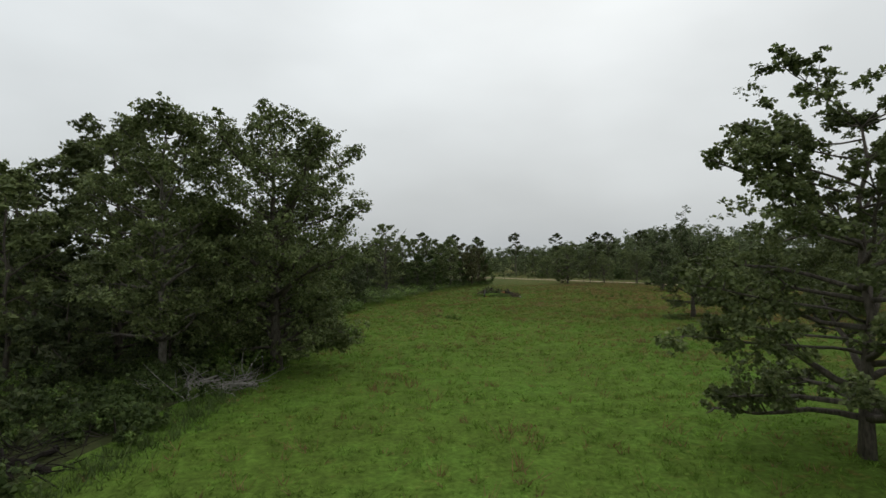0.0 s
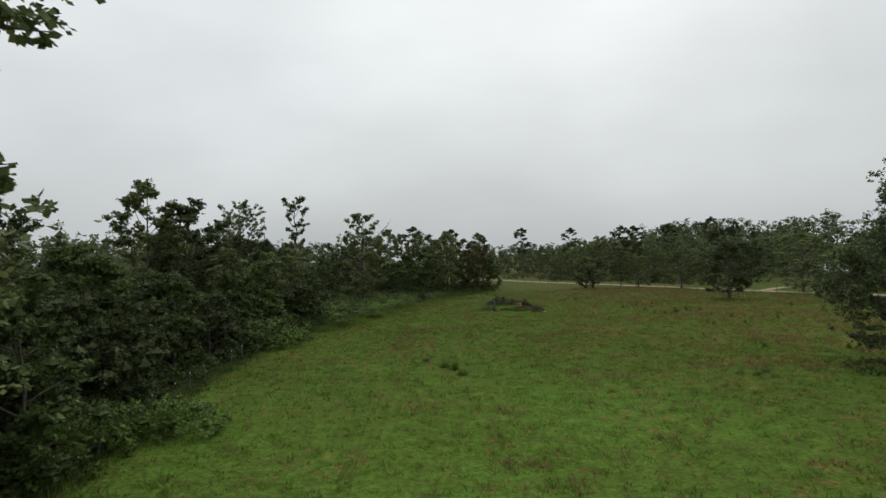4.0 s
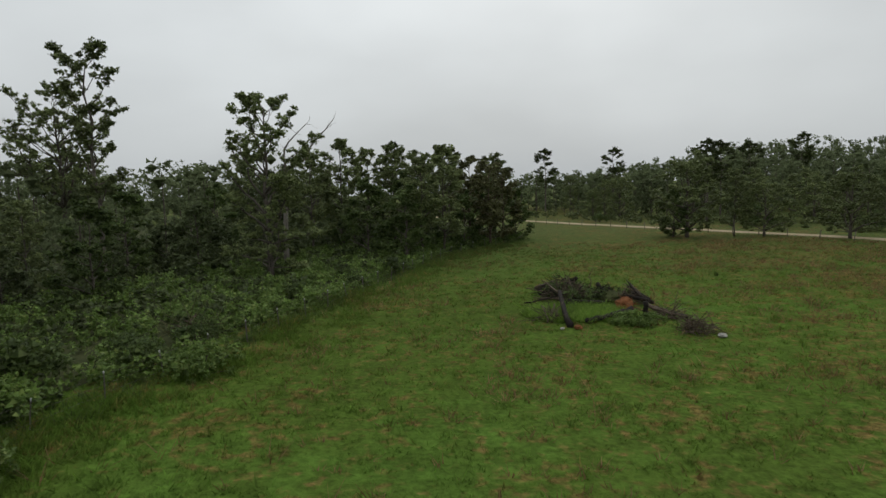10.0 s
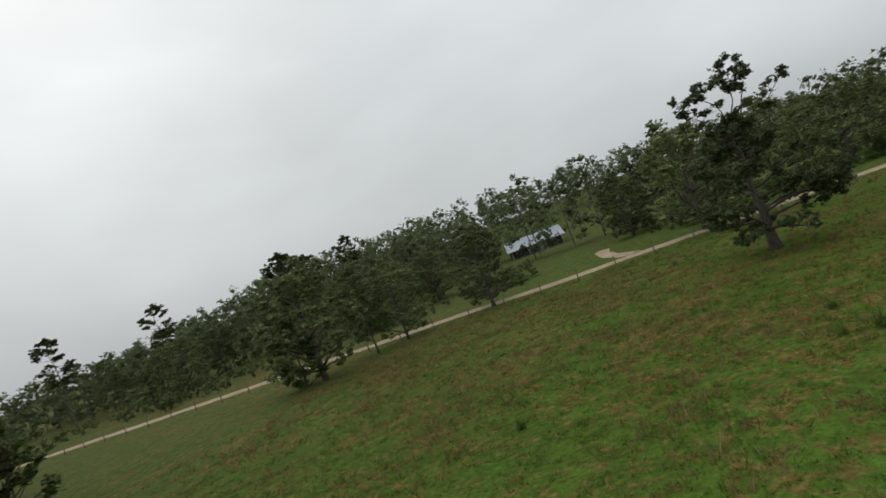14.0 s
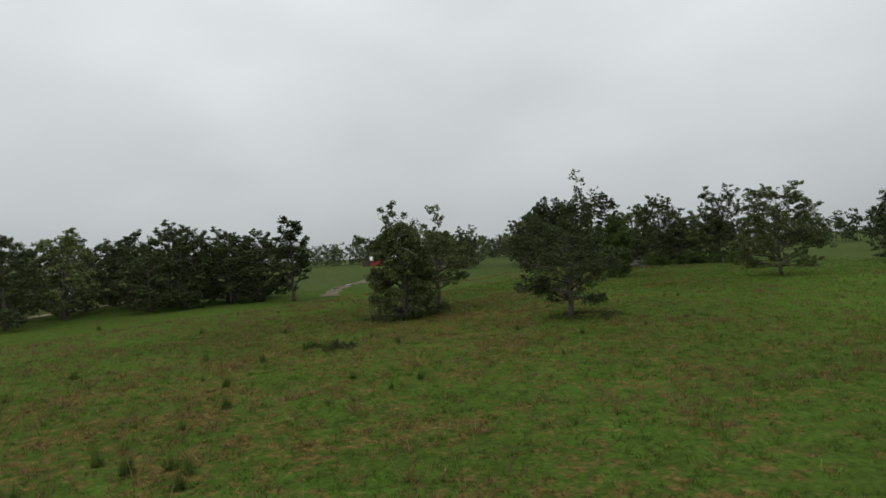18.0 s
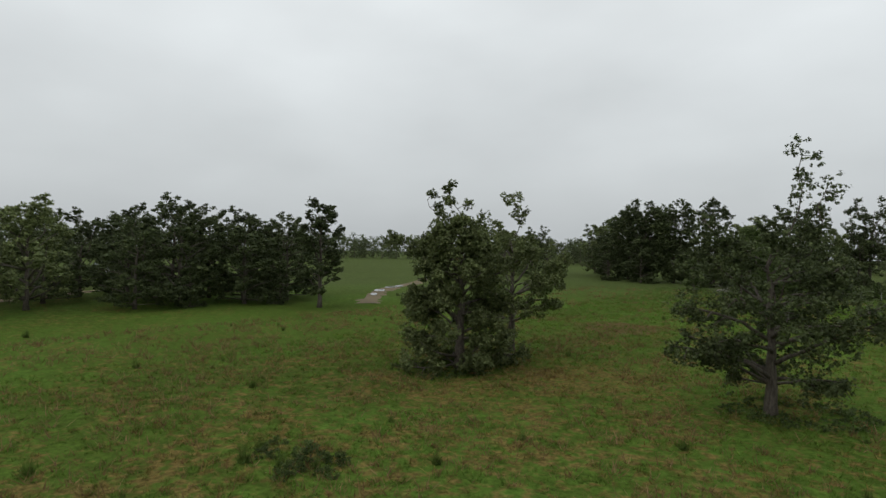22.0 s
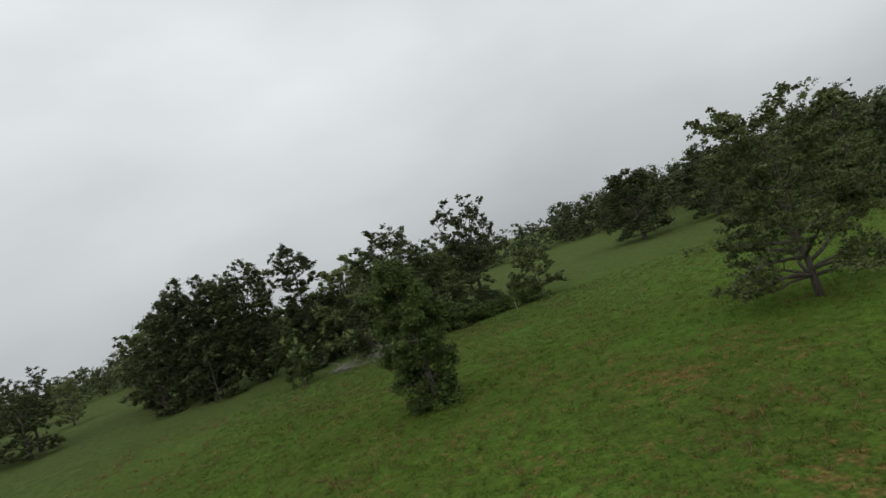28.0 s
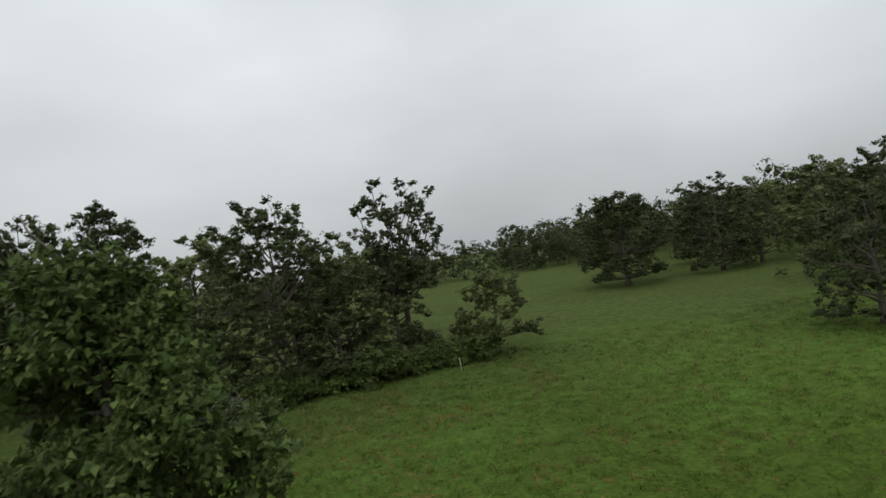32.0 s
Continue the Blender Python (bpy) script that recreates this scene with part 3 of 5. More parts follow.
def puddle(x, y, length, width, turn, seed):
    rnd = random.Random(seed)
    verts = []
    n = 28
    for i in range(n):
        a = 2 * math.pi * i / n
        k = 1 + 0.18 * math.sin(2 * a + seed) + rnd.uniform(-0.07, 0.07)
        q = Matrix.Rotation(radians(turn), 2) @ Vector((math.cos(a) * length * k, math.sin(a) * width * k))
        verts.append((x + q.x, y + q.y, 0))
    z = max(land(v[0], v[1]) for v in verts) + 0.11
    verts = [(a, b, z) for a, b, _ in verts]
    rim = [(x + (a - x) * 1.04, y + (b - y) * 1.04, z - 0.16) for a, b, _ in verts]
    faces = [tuple(range(n))] + [(i, n + i, n + (i + 1) % n, (i + 1) % n) for i in range(n)]
    ob = new("puddle", mesh("puddle", verts + rim, faces, M_WATER))
    tagged(ob, "shallow rain puddle reflecting the grey sky", "puddle", "puddles on the track", "structure")


puddle(109.5, 13.5, 4.6, 1.2, -62, 3)
puddle(104.5, 23.0, 3.6, 0.9, -50, 5)
puddle(98.0, 31.0, 2.2, 0.7, -46, 8)

# ---- the field's single trees ----
tree("spreading oak with a crooked bough above its drooping crown",
     grow(11, 9.2, 0.32, [(0.24, 2.2), (0.34, 3.6), (0.5, 4.9), (0.66, 4.8), (0.82, 3.6), (0.93, 2.4), (1.0, 1.2)], 28, 0.135, 76, 0.56, 0.6, -0.1, 8, (0.01, 0.0),
          leaf_mat=M_DARK, kite=True, flat=1.0, hang=0.8, inner=126, tips=((-0.95, -0.75, 12.8, 0.6, 6), (-2.0, -1.4, 11.0, 0.55, 6), (2.8, 1.6, 9.6, 0.5, 10)), limb_parts=True), 30.4, 70.6, 0, "oak_tree")
tree("dense dark oak draped in vines with two bare boughs on top",
     grow(12, 10.3, 0.4, [(0.05, 3.4), (0.2, 3.9), (0.5, 3.7), (0.75, 3.0), (0.9, 2.0), (1.0, 1.0)], 36, 0.16, 110, 0.66, 0.5, -0.15, 7,
          leaf_mat=M_OAK, flat=0.95, hang=0.5, inner=235, tips=((2.4, -1.6, 12.2, 0.7, 6), (3.6, -0.4, 11.6, 0.7, 3), (4.8, 1.5, 8.6, 0.6, 10), (-4.6, -1.2, 8.0, 0.5, 9)), limb_parts=True), 48.9, 71.3, 0, "oak_tree")
tree("open oak with thick bare limbs and one crooked top bough",
     grow(17, 9.6, 0.36, [(0.32, 3.6), (0.45, 4.4), (0.7, 4.2), (0.88, 3.0), (1.0, 1.2)], 22, 0.145, 76, 0.55, 0.5, 0.0, 6,
          leaf_mat=M_OAK, kite=True, flat=0.8, hang=0.6, inner=0, tips=((-0.3, 0.6, 12.3, 0.7, 9), (2.6, -1.0, 10.2, 0.6, 8), (-5.2, 1.0, 7.2, 0.5, 20), (-4.4, 2.2, 5.8, 0.45, 18), (4.6, 1.6, 6.2, 0.4, 10)), limb_parts=True), 49.6, 63.6, 0, "oak_tree")
tree("slim oak with a bare lower trunk beside the grove",
     grow(13, 13.6, 0.32, [(0.2, 2.8), (0.45, 3.3), (0.75, 3.0), (1.0, 1.8)], 30, 0.19, 56, 0.74, 0.6, 0.2, 6, leaf_mat=M_DARK, inner=56), 86, 53, 10, "oak_tree")
tree("open-crowned oak with bare branching top by the gravel road",
     grow(14, 9.6, 0.4, [(0.2, 3.6), (0.32, 4.6), (0.5, 4.2), (0.75, 2.8), (1.0, 1.2)], 22, 0.17, 60, 0.55, 0.35, 0.0, 8,
          leaf_mat=M_DARK, inner=63, tips=((-0.5, -5.4, 4.0, 0.3, 18), (0.8, -4.6, 2.9, 0.25, 14), (-1.6, 2.2, 11.6, 0.7, 8), (-0.8, 0.9, 12.3, 0.8, 6), (0.4, -0.4, 12.9, 0.85, 8), (0.9, -1.5, 12.9, 0.8, 8), (1.8, -3.2, 10.8, 0.6, 5)), limb_parts=True), 49.6, 131.6, 0, "oak_tree")
tree("tall post oak with an airy top and low sweeping boughs",
     grow(15, 14.0, 0.27, [(0.14, 5.0), (0.26, 6.2), (0.4, 5.6), (0.54, 5.2), (0.68, 5.7), (0.84, 5.0), (0.95, 3.6), (1.0, 2.4)], 46, 0.15, 64, 0.52, 0.42, -0.08, 11,
          leaf_mat=M_OAK, kite=True, flat=0.7, inner=161, limb_parts=True, top=0.86,
          tips=((-6.4, -0.5, 4.4, 0.28, 10), (-6.4, -1.6, 6.2, 0.36, 10), (-5.4, -2.8, 5.0, 0.3, 9))), 14.9, 20.3, 0, "oak_tree")
tree("ivy-clad leaning snag tree with thin grey twigs on top",
     grow(18, 11.8, 0.3, [(0.03, 2.2), (0.2, 2.4), (0.42, 2.9), (0.6, 2.8), (0.75, 2.1), (0.9, 1.4), (1.0, 0.5)], 46, 0.155, 92, 0.6, 0.4, 0.1, 7, (0.03, 0.02),
          leaf_mat=M_BRAMBLE, bark=M_PALE, flat=1.0, inner=266, tips=((1.4, 0.2, 12.6, 0.8, 0), (2.2, 0.9, 11.9, 0.75, 0), (0.3, -0.4, 12.2, 0.8, 0), (1.9, 1.6, 7.4, 0.5, 0), (2.2, 1.2, 6.2, 0.45, 0)), limb_parts=True), 41.3, 12.4, 0, "vine_covered_tree")

# ---- the tall trees at the wood's edge ----
tree("tall dense broadleaf with a pale trunk at the wood's edge",
     grow(21, 16.9, 0.28, [(0.2, 4.0), (0.4, 5.0), (0.72, 4.6), (0.9, 3.2), (1.0, 1.6)], 40, 0.165, 76, 0.74, 0.6, 0.2, 8, leaf_mat=M_OAK, kite=True, bark=M_PALE, inner=133), -17.5, 35, 0, "broadleaf_tree")
tree("big rounded oak whose skirt sweeps over the grass",
     grow(22, 16.5, 0.42, [(0.1, 3.8), (0.3, 4.8), (0.55, 6.2), (0.75, 6.6), (0.9, 5.2), (1.0, 2.6)], 58, 0.16, 66, 0.8, 0.55, -0.05, 9, leaf_mat=M_OAK, kite=True, inner=476, tips=((4.6, -2.0, 1.6, 0.25, 12), (4.0, -3.2, 2.4, 0.28, 10))), -11.6, 38.5, 30, "oak_tree")
tree("dense dark broadleaf in the wood's front row",
     grow(23, 17.8, 0.34, [(0.08, 4.2), (0.4, 5.4), (0.8, 5.0), (1.0, 2.4)], 40, 0.2, 70, 0.85, 0.6, 0.1, 7, leaf_mat=M_OAK, inner=150), -25.5, 44, 60, "broadleaf_tree")
tree("tall thin tree with ragged leaf tufts above the woods",
     grow(24, 19.0, 0.22, [(0.42, 1.7), (0.58, 2.1), (0.7, 1.3), (0.84, 3.1), (0.94, 2.6), (1.0, 1.3)], 19, 0.17, 70, 0.58, 0.9, 0.25, 5, leaf_mat=M_OAK), -25, 130, 0, "broadleaf_tree")
tree("tall round-topped tree with an airy grey-green crown",
     grow(25, 20.0, 0.3, [(0.4, 3.6), (0.6, 6.2), (0.82, 6.4), (0.95, 4.2), (1.0, 2.6)], 38, 0.17, 64, 0.72, 0.9, 0.3, 7, leaf_mat=M_OAK), -43, 153, 0, "broadleaf_tree")
tree("half-bare sweetgum with feathery foliage at the wood's edge",
     grow(26, 16.8, 0.3, [(0.1, 3.4), (0.35, 3.2), (0.6, 4.4), (0.85, 3.8), (1.0, 1.4)], 36, 0.17, 76, 0.64, 0.8, 0.2, 6, leaf_mat=M_OAK, inner=14, tips=((4.0, 2.0, 12.5, 0.5, 12),)), -15, 138.5, 0, "broadleaf_tree")


def snag_tree(x, y, height, seed):
    """A dead trunk that forks at two thirds: a long crooked limb and a short one, both bare."""
    rnd = random.Random(seed)
    t = thing("dead_tree", "barkless grey dead tree with bare forked limbs", "dead tree")
    t.matrix_basis = pose(x, y, land(x, y))
    pts = curve_points((0, 0, -0.3), (0.0, 0.02, 1), height * 0.72, 8, 0.1, 0.02, rnd)
    part_of(t, "trunk", Shape().tube(pts, [0.34 * (1 - 0.45 * i / 8) for i in range(9)], 7, 0.14, rnd).mesh("trunk", M_PALE, True))
    fork = pts[8]
    for stops, girth in ((((0.9, 0, 0.7), (2.2, 0, 1.2), (2.6, 0.1, 2.4), (3.6, 0.1, 3.6), (4.4, 0, 4.3), (5.3, 0, 5.4)), 0.17),
                         (((-0.35, 0.1, 1.2), (-0.2, 0.1, 2.3), (0.3, 0, 3.0), (1.2, 0, 3.9), (2.3, 0, 4.9)), 0.14)):
        line = [fork - Vector((0, 0, 0.3))] + [fork + Vector(p) for p in stops]
        n = len(line) - 1
        limb = Shape().tube(line, [girth * (1 - 0.85 * i / n) + 0.012 for i in range(n + 1)], 6, 0.12, rnd)
        for j in range(9):
            b = line[2 + j % (n - 1)]
            limb.tube(curve_points(b, (rnd.gauss(0.4, 1), rnd.gauss(0, 0.6), rnd.gauss(0.3, 0.5)), rnd.uniform(0.5, 1.5), 4, 0.1, 0.25, rnd), [0.03, 0.024, 0.018, 0.012, 0.006], 4)
        part_of(t, "limb", limb.mesh("limb", M_PALE, True))
    stub = Shape().tube([pts[5], pts[5] + Vector((0.5, 0, 0.5)), pts[5] + Vector((0.9, 0, 1.2))], [0.09, 0.06, 0.02], 5)
    part_of(t, "limb", stub.mesh("limb", M_PALE, True))


snag_tree(-16.6, 149.5, 14.8, 4)
tree("dead trunk wholly clad in dark ivy with a bare spike on top",
     grow(27, 11.2, 0.24, [(0.1, 1.3), (0.5, 1.25), (0.75, 1.3), (0.93, 0.5)], 40, 0.15, 72, 0.55, 0.2, 0.0, 4, leaf_mat=M_DARK, kite=True, flat=1.1, hang=0.3, inner=140, top=1.05), -20.5, 98.6, 0, "ivy_column")

# ---- trees that repeat ----
kinds = {}
for key, label, x, y, name, scale, g in (
        ("oak", "broad dark green oak with low boughs", 98, 66, "oak_tree", 1, grow(31, 12.8, 0.34, [(0.1, 4.6), (0.3, 5.6), (0.65, 5.5), (0.88, 4.2), (1.0, 2.0)], 24, 0.22, 48, 0.92, 0.5, 0.0, 5, leaf_mat=M_DARK, inner=91, fine=False)),
        ("oak2", "broad oak with an uneven billowing crown", 104, 81, "oak_tree", 1, grow(32, 12.4, 0.32, [(0.14, 4.2), (0.4, 5.8), (0.7, 5.4), (1.0, 2.4)], 24, 0.22, 46, 0.92, 0.6, 0.15, 5, leaf_mat=M_OAK, inner=77, fine=False)),
        ("young", "slender leafy young tree in the thicket", -18, 62, "young_tree", 1, grow(33, 8.5, 0.12, [(0.04, 2.0), (0.3, 2.6), (0.65, 2.1), (1.0, 0.7)], 18, 0.18, 56, 0.72, 0.6, 0.1, 4, leaf_mat=M_BRAMBLE, inner=28, fine=False)),
        ("young2", "vine-draped young tree in the thicket", -20, 74, "young_tree", 1, grow(34, 7.5, 0.12, [(0.02, 2.4), (0.3, 2.8), (0.7, 2.1), (1.0, 0.8)], 18, 0.18, 56, 0.75, 0.5, -0.1, 4, leaf_mat=M_DARK, flat=0.9, hang=0.4, inner=28, fine=False)),
        ("tall", "tall narrow woodland tree with a ragged top", -30, 60, "broadleaf_tree", 1, grow(35, 15.5, 0.2, [(0.2, 2.6), (0.5, 3.4), (0.8, 3.2), (1.0, 1.2)], 22, 0.24, 44, 0.82, 0.7, 0.2, 5, leaf_mat=M_OAK, inner=49, fine=False)),
        ("tall2", "tall dark woodland tree with a rounded top", -34, 74, "broadleaf_tree", 1, grow(36, 14.5, 0.22, [(0.12, 3.2), (0.5, 4.2), (0.8, 3.8), (1.0, 1.8)], 22, 0.24, 46, 0.85, 0.7, 0.2, 5, leaf_mat=M_DARK, inner=56, fine=False)),
        ("pine", "tall loblolly pine with a bare trunk and tufted top", 138, 96, "pine_tree", 1, grow(37, 20.5, 0.26, [(0.5, 1.8), (0.7, 3.2), (0.86, 2.8), (1.0, 0.9)], 24, 0.26, 48, 0.8, 0.15, 0.15, 5, leaf_mat=M_PINE, flat=0.5)),
        ("rust", "small half-dead tree with rusty thin foliage", 7, 164, "broadleaf_tree", 1, grow(38, 11.5, 0.18, [(0.15, 2.0), (0.5, 2.9), (0.85, 2.3), (1.0, 0.9)], 22, 0.26, 50, 0.75, 0.7, 0.2, 4, leaf_mat=M_RUST, bark=M_DEAD)),
        ("open", "airy oak with visible limbs and a flat feathery top", 29.6, -36, "oak_tree", 1.2, grow(39, 14.8, 0.32, [(0.35, 2.4), (0.6, 4.0), (0.8, 5.0), (0.93, 5.2), (1.0, 3.8)], 26, 0.18, 46, 0.66, 1.3, 0.2, 7, (-0.04, 0.0), leaf_mat=M_DARK, inner=63))):
    kinds[key] = tree(label, g, x, y, 0, name, scale=scale)
kinds["round"] = tree("big round dark oak with a dense low crown",
                      grow(55, 11.8, 0.42, [(0.13, 4.8), (0.25, 5.9), (0.6, 5.9), (0.85, 4.5), (1.0, 2.4)], 28, 0.2, 48, 0.9, 0.5, 0.05, 6, leaf_mat=M_DARK, inner=196, fine=False), -9.6, -59, 0, "oak_tree", scale=1.2)
kinds["umbrella"] = tree("tall flat-topped oak with hanging masses of leaves",
                         grow(53, 19.4, 0.42, [(0.06, 2.2), (0.25, 3.0), (0.5, 4.4), (0.75, 6.4), (0.9, 6.8), (0.98, 5.4), (1.0, 4.4)], 46, 0.17, 60, 0.98, 0.9, -0.05, 7, leaf_mat=M_DARK, flat=0.9, hang=0.35, inner=420, fine=False, top=0.9), 75.5, -43, 0, "oak_tree")
tree("tall slender tree with a rounded airy top in the copse",
     grow(56, 19.6, 0.26, [(0.06, 3.0), (0.3, 3.2), (0.5, 1.9), (0.66, 2.6), (0.82, 3.4), (0.93, 2.4), (1.0, 1.0)], 44, 0.17, 52, 0.66, 0.7, 0.15, 7, leaf_mat=M_DARK, inner=133), 56.8, -33, 40, "broadleaf_tree")
tree("broad tree with pointed leafy shoots behind the hedge",
     grow(52, 16.0, 0.3, [(0.05, 4.0), (0.25, 5.2), (0.55, 6.2), (0.8, 5.6), (0.93, 4.2), (1.0, 2.8)], 48, 0.17, 52, 0.74, 0.9, 0.5, 7, leaf_mat=M_DARK, inner=231, tips=((6.2, 0.8, 14.0, 0.5, 14), (5.4, 0.2, 13.0, 0.5, 10))), 41.6, -25.8, 0, "broadleaf_tree")


def shrub(seed, height, spread, mat, leaf, clumps, count, label):
    """A bush: a branching stem from the ground and leafy clumps down to the grass."""
    rnd, rng = random.Random(seed), np.random.default_rng(seed)
    stems, centres, sizes = Shape(), [], []
    for i in range(clumps):
        a, r = rnd.uniform(0, 2 * math.pi), spread * rnd.random() ** 0.6
        h = height * (1 - 0.75 * (r / spread) ** 2) * rnd.uniform(0.35, 0.95)
        c = Vector((math.cos(a) * r, math.sin(a) * r, h))
        if i % 3 == 0:
            stems.tube([(c.x * 0.15, c.y * 0.15, -0.1), (c.x * 0.6, c.y * 0.6, h * 0.6), c], [0.03, 0.022, 0.008], 4)
        centres.append(c)
        sizes.append(min(h * 0.9, height * rnd.uniform(0.2, 0.34)))
    t = thing("shrub", label, "shrub", "shrubs along the wood's edge")
    part_of(t, "branching_stem", stems.mesh("branching_stem", M_BARK, True))
    part_of(t, "foliage", fast_mesh("foliage", leaves(centres, sizes, count, leaf, rng, 0.85, 0.2), 3, mat))
    return t


bushes = [shrub(41, 2.4, 2.2, M_BRIGHT, 0.16, 24, 96, "leafy bright green bush at the pasture's edge"),
          shrub(42, 3.4, 2.3, M_BRAMBLE, 0.17, 28, 96, "rounded green bush at the pasture's edge"),
          shrub(43, 1.5, 1.9, M_BRAMBLE, 0.16, 20, 84, "low dark bramble bush at the pasture's edge")]
for b, (x, y) in zip(bushes, [(-13.5, 57), (-17.0, 88), (-14.2, 24.5)]):
    b.matrix_basis = pose(x, y, land(x, y))

EDGE = [(-16, -60), (-15, -20), (-13.5, 8), (-12.0, 22), (-12.0, 34), (-13.0, 51), (-15, 65), (-16.5, 82), (-15.5, 96), (-11.5, 112), (-8.0, 124), (-4, 138), (1, 154), (8, 165), (14, 176), (12, 200), (-2, 235)]


def edge_at(y):
    for (xa, ya), (xb, yb) in zip(EDGE, EDGE[1:]):
        if y <= yb:
            return xa + (xb - xa) * max(0.0, (y - ya) / (yb - ya))
    return EDGE[-1][0]


def over_debris(x, y):
    return any(math.hypot(x - a, y - b) < r for a, b, r in ((-15.0, 21.2, 2.6), (-13.6, 33.2, 2.2), (-12.0, 32.8, 1.6)))


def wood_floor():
    """Leaf litter under the western trees, darkened in colour for their shade, laid on the ground."""
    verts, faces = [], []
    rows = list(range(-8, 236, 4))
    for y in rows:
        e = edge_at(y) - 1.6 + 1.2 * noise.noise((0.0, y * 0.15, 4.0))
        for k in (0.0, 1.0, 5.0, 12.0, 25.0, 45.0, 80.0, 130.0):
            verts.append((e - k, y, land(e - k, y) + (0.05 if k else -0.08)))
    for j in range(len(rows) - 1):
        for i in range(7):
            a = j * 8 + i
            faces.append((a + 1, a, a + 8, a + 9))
    tagged(new("wood_floor", mesh("wood_floor", verts, faces, M_LITTER, True)), "brown leaf litter under the trees with their shade in its colour", "wood floor", kind="structure")


wood_floor()
rnd = random.Random(77)
heroes = [(-17.5, 35), (-11.6, 38.5), (-25.5, 44), (-25, 130), (-43, 153), (-15, 138.5), (-16.6, 149.5), (-20.5, 98.6)]
taken = list(heroes) + [(-18, 62), (-20, 74), (-30, 60), (-34, 74)]


def free(x, y, gap):
    return all((x - a) ** 2 + (y - b) ** 2 > gap * gap for a, b in taken)


def put(kind, x, y, s, turn=None):
    taken.append((x, y))
    return stand(kinds[kind], x, y, rnd.uniform(0, 360) if turn is None else turn, s)


# named places in the western wood: kind, place, scale
# from y 150 on, paler-leaved kinds imitate the mist of distance
for kind, x, y, s in (("tall2", -32, 44, 1.05), ("tall", -38, 50, 1.0), ("tall2", -22, 54, 0.85), ("tall", -28, 36, 0.9), ("tall2", -15.5, 47.5, 0.72), ("young2", -12.8, 45, 0.8), ("young", -14, 52, 0.85), ("tall", -28, 87, 1.02), ("tall2", -25.5, 90.5, 0.98), ("oak2", -31, 95, 0.95), ("young2", -19.5, 40, 0.9), ("young2", -22, 33, 0.85), ("young", -27, 30, 0.9),
                      ("young", -24, 127, 0.9), ("tall", -1.8, 154, 0.78), ("tall", 0.8, 158.5, 0.86), ("young", -3.5, 151, 1.0), ("rust", 9.5, 171, 0.95), ("rust", 4.5, 169, 1.1), ("young", 11.5, 172.5, 0.9), ("young", 6.5, 172, 1.1), ("tall", -6, 166, 0.9),
                      ("tall", 1, 178, 0.95), ("pine", -9, 196, 0.85), ("pine", 2, 206, 0.82), ("tall", 10, 190, 0.9), ("young", -4, 160, 1.2), ("young", 3.5, 163.5, 0.9), ("tall", -10, 170, 0.9), ("tall", -16, 160, 0.85), ("tall", -4, 177, 0.9), ("young", -8, 153, 1.1), ("young", -2, 165, 1.1)):
    put(kind, x, y, s)
# shrubs in front
for i in range(66):
    y = 10 + 166 * (i + rnd.random()) / 66
    x = edge_at(y) - rnd.uniform(0.9, 4.6)
    s = rnd.uniform(0.5, 1.05) * (0.7 if y < 34 or y > 112 else 1.25)
    if over_debris(x, y):
        x -= 4.5
    stand(bushes[rnd.choice((0, 1, 1, 2, 2))], x, y, rnd.uniform(0, 360), s)
for x, y, size in ((-15.6, 86.5, 1.3), (-15.0, 89.4, 0.95), (-16.6, 84.2, 1.0), (-11.4, 58.6, 0.9), (-12.8, 101.5, 0.8), (-10.2, 112.0, 0.8)):
    stand(bushes[0], x, y, rnd.uniform(0, 360), size)
# a wall of young trees close behind the fence, bowing over it
for i in range(30):
    y = 50 + 55 * (i + 0.8 * rnd.random()) / 30
    put(rnd.choice(("young2", "young2", "young")), edge_at(y) - rnd.uniform(2.0, 4.6), y, rnd.uniform(0.55, 0.9))
# a denser, taller stand beside the ivy-clad trunk
for x, y, s in ((-19.5, 106, 0.62), (-23, 103, 0.72), (-26, 107, 0.76), (-22, 111, 0.66), (-28, 101, 0.74), (-24.5, 95, 0.68), (-18.5, 93, 0.58), (-29, 113, 0.78), (-33, 106, 0.82), (-20, 86, 0.6)):
    put("tall2" if s > 0.65 else "tall", x, y, s)
# young trees behind the shrubs, closest to the pasture in the south
n = 0
for i in range(900):
    y = rnd.uniform(-20, 178)
    x = edge_at(y) - (3.0 if y < 108 else 12.0) - 15 * rnd.random()
    if n < 66 and free(x, y, 2.9) and not (14 < y < 52 and x > -19) and not (106 < y < 142 and x > edge_at(y) - 20):
        n += 1
        kind = rnd.choice(("young", "young", "young2", "young2", "tall"))
        put(kind, x, y, rnd.uniform(0.72, 1.1) * (0.62 if rnd.random() < 0.3 else 1.0) * (0.8 if kind == "tall" and 54 < y < 150 else 1.0))
# taller trees deeper in
n = 0
for i in range(900):
    y = rnd.uniform(-60, 200)
    x = edge_at(y) - 16 - 30 * rnd.random()
    if n < 50 and free(x, y, 4.6):
        n += 1
        put(rnd.choice(("tall", "tall2", "tall2", "oak2", "young")), x, y, rnd.uniform(0.6, 0.92) * (0.72 if 54 < y < 98 else 0.92 if y < 150 else 1.0))
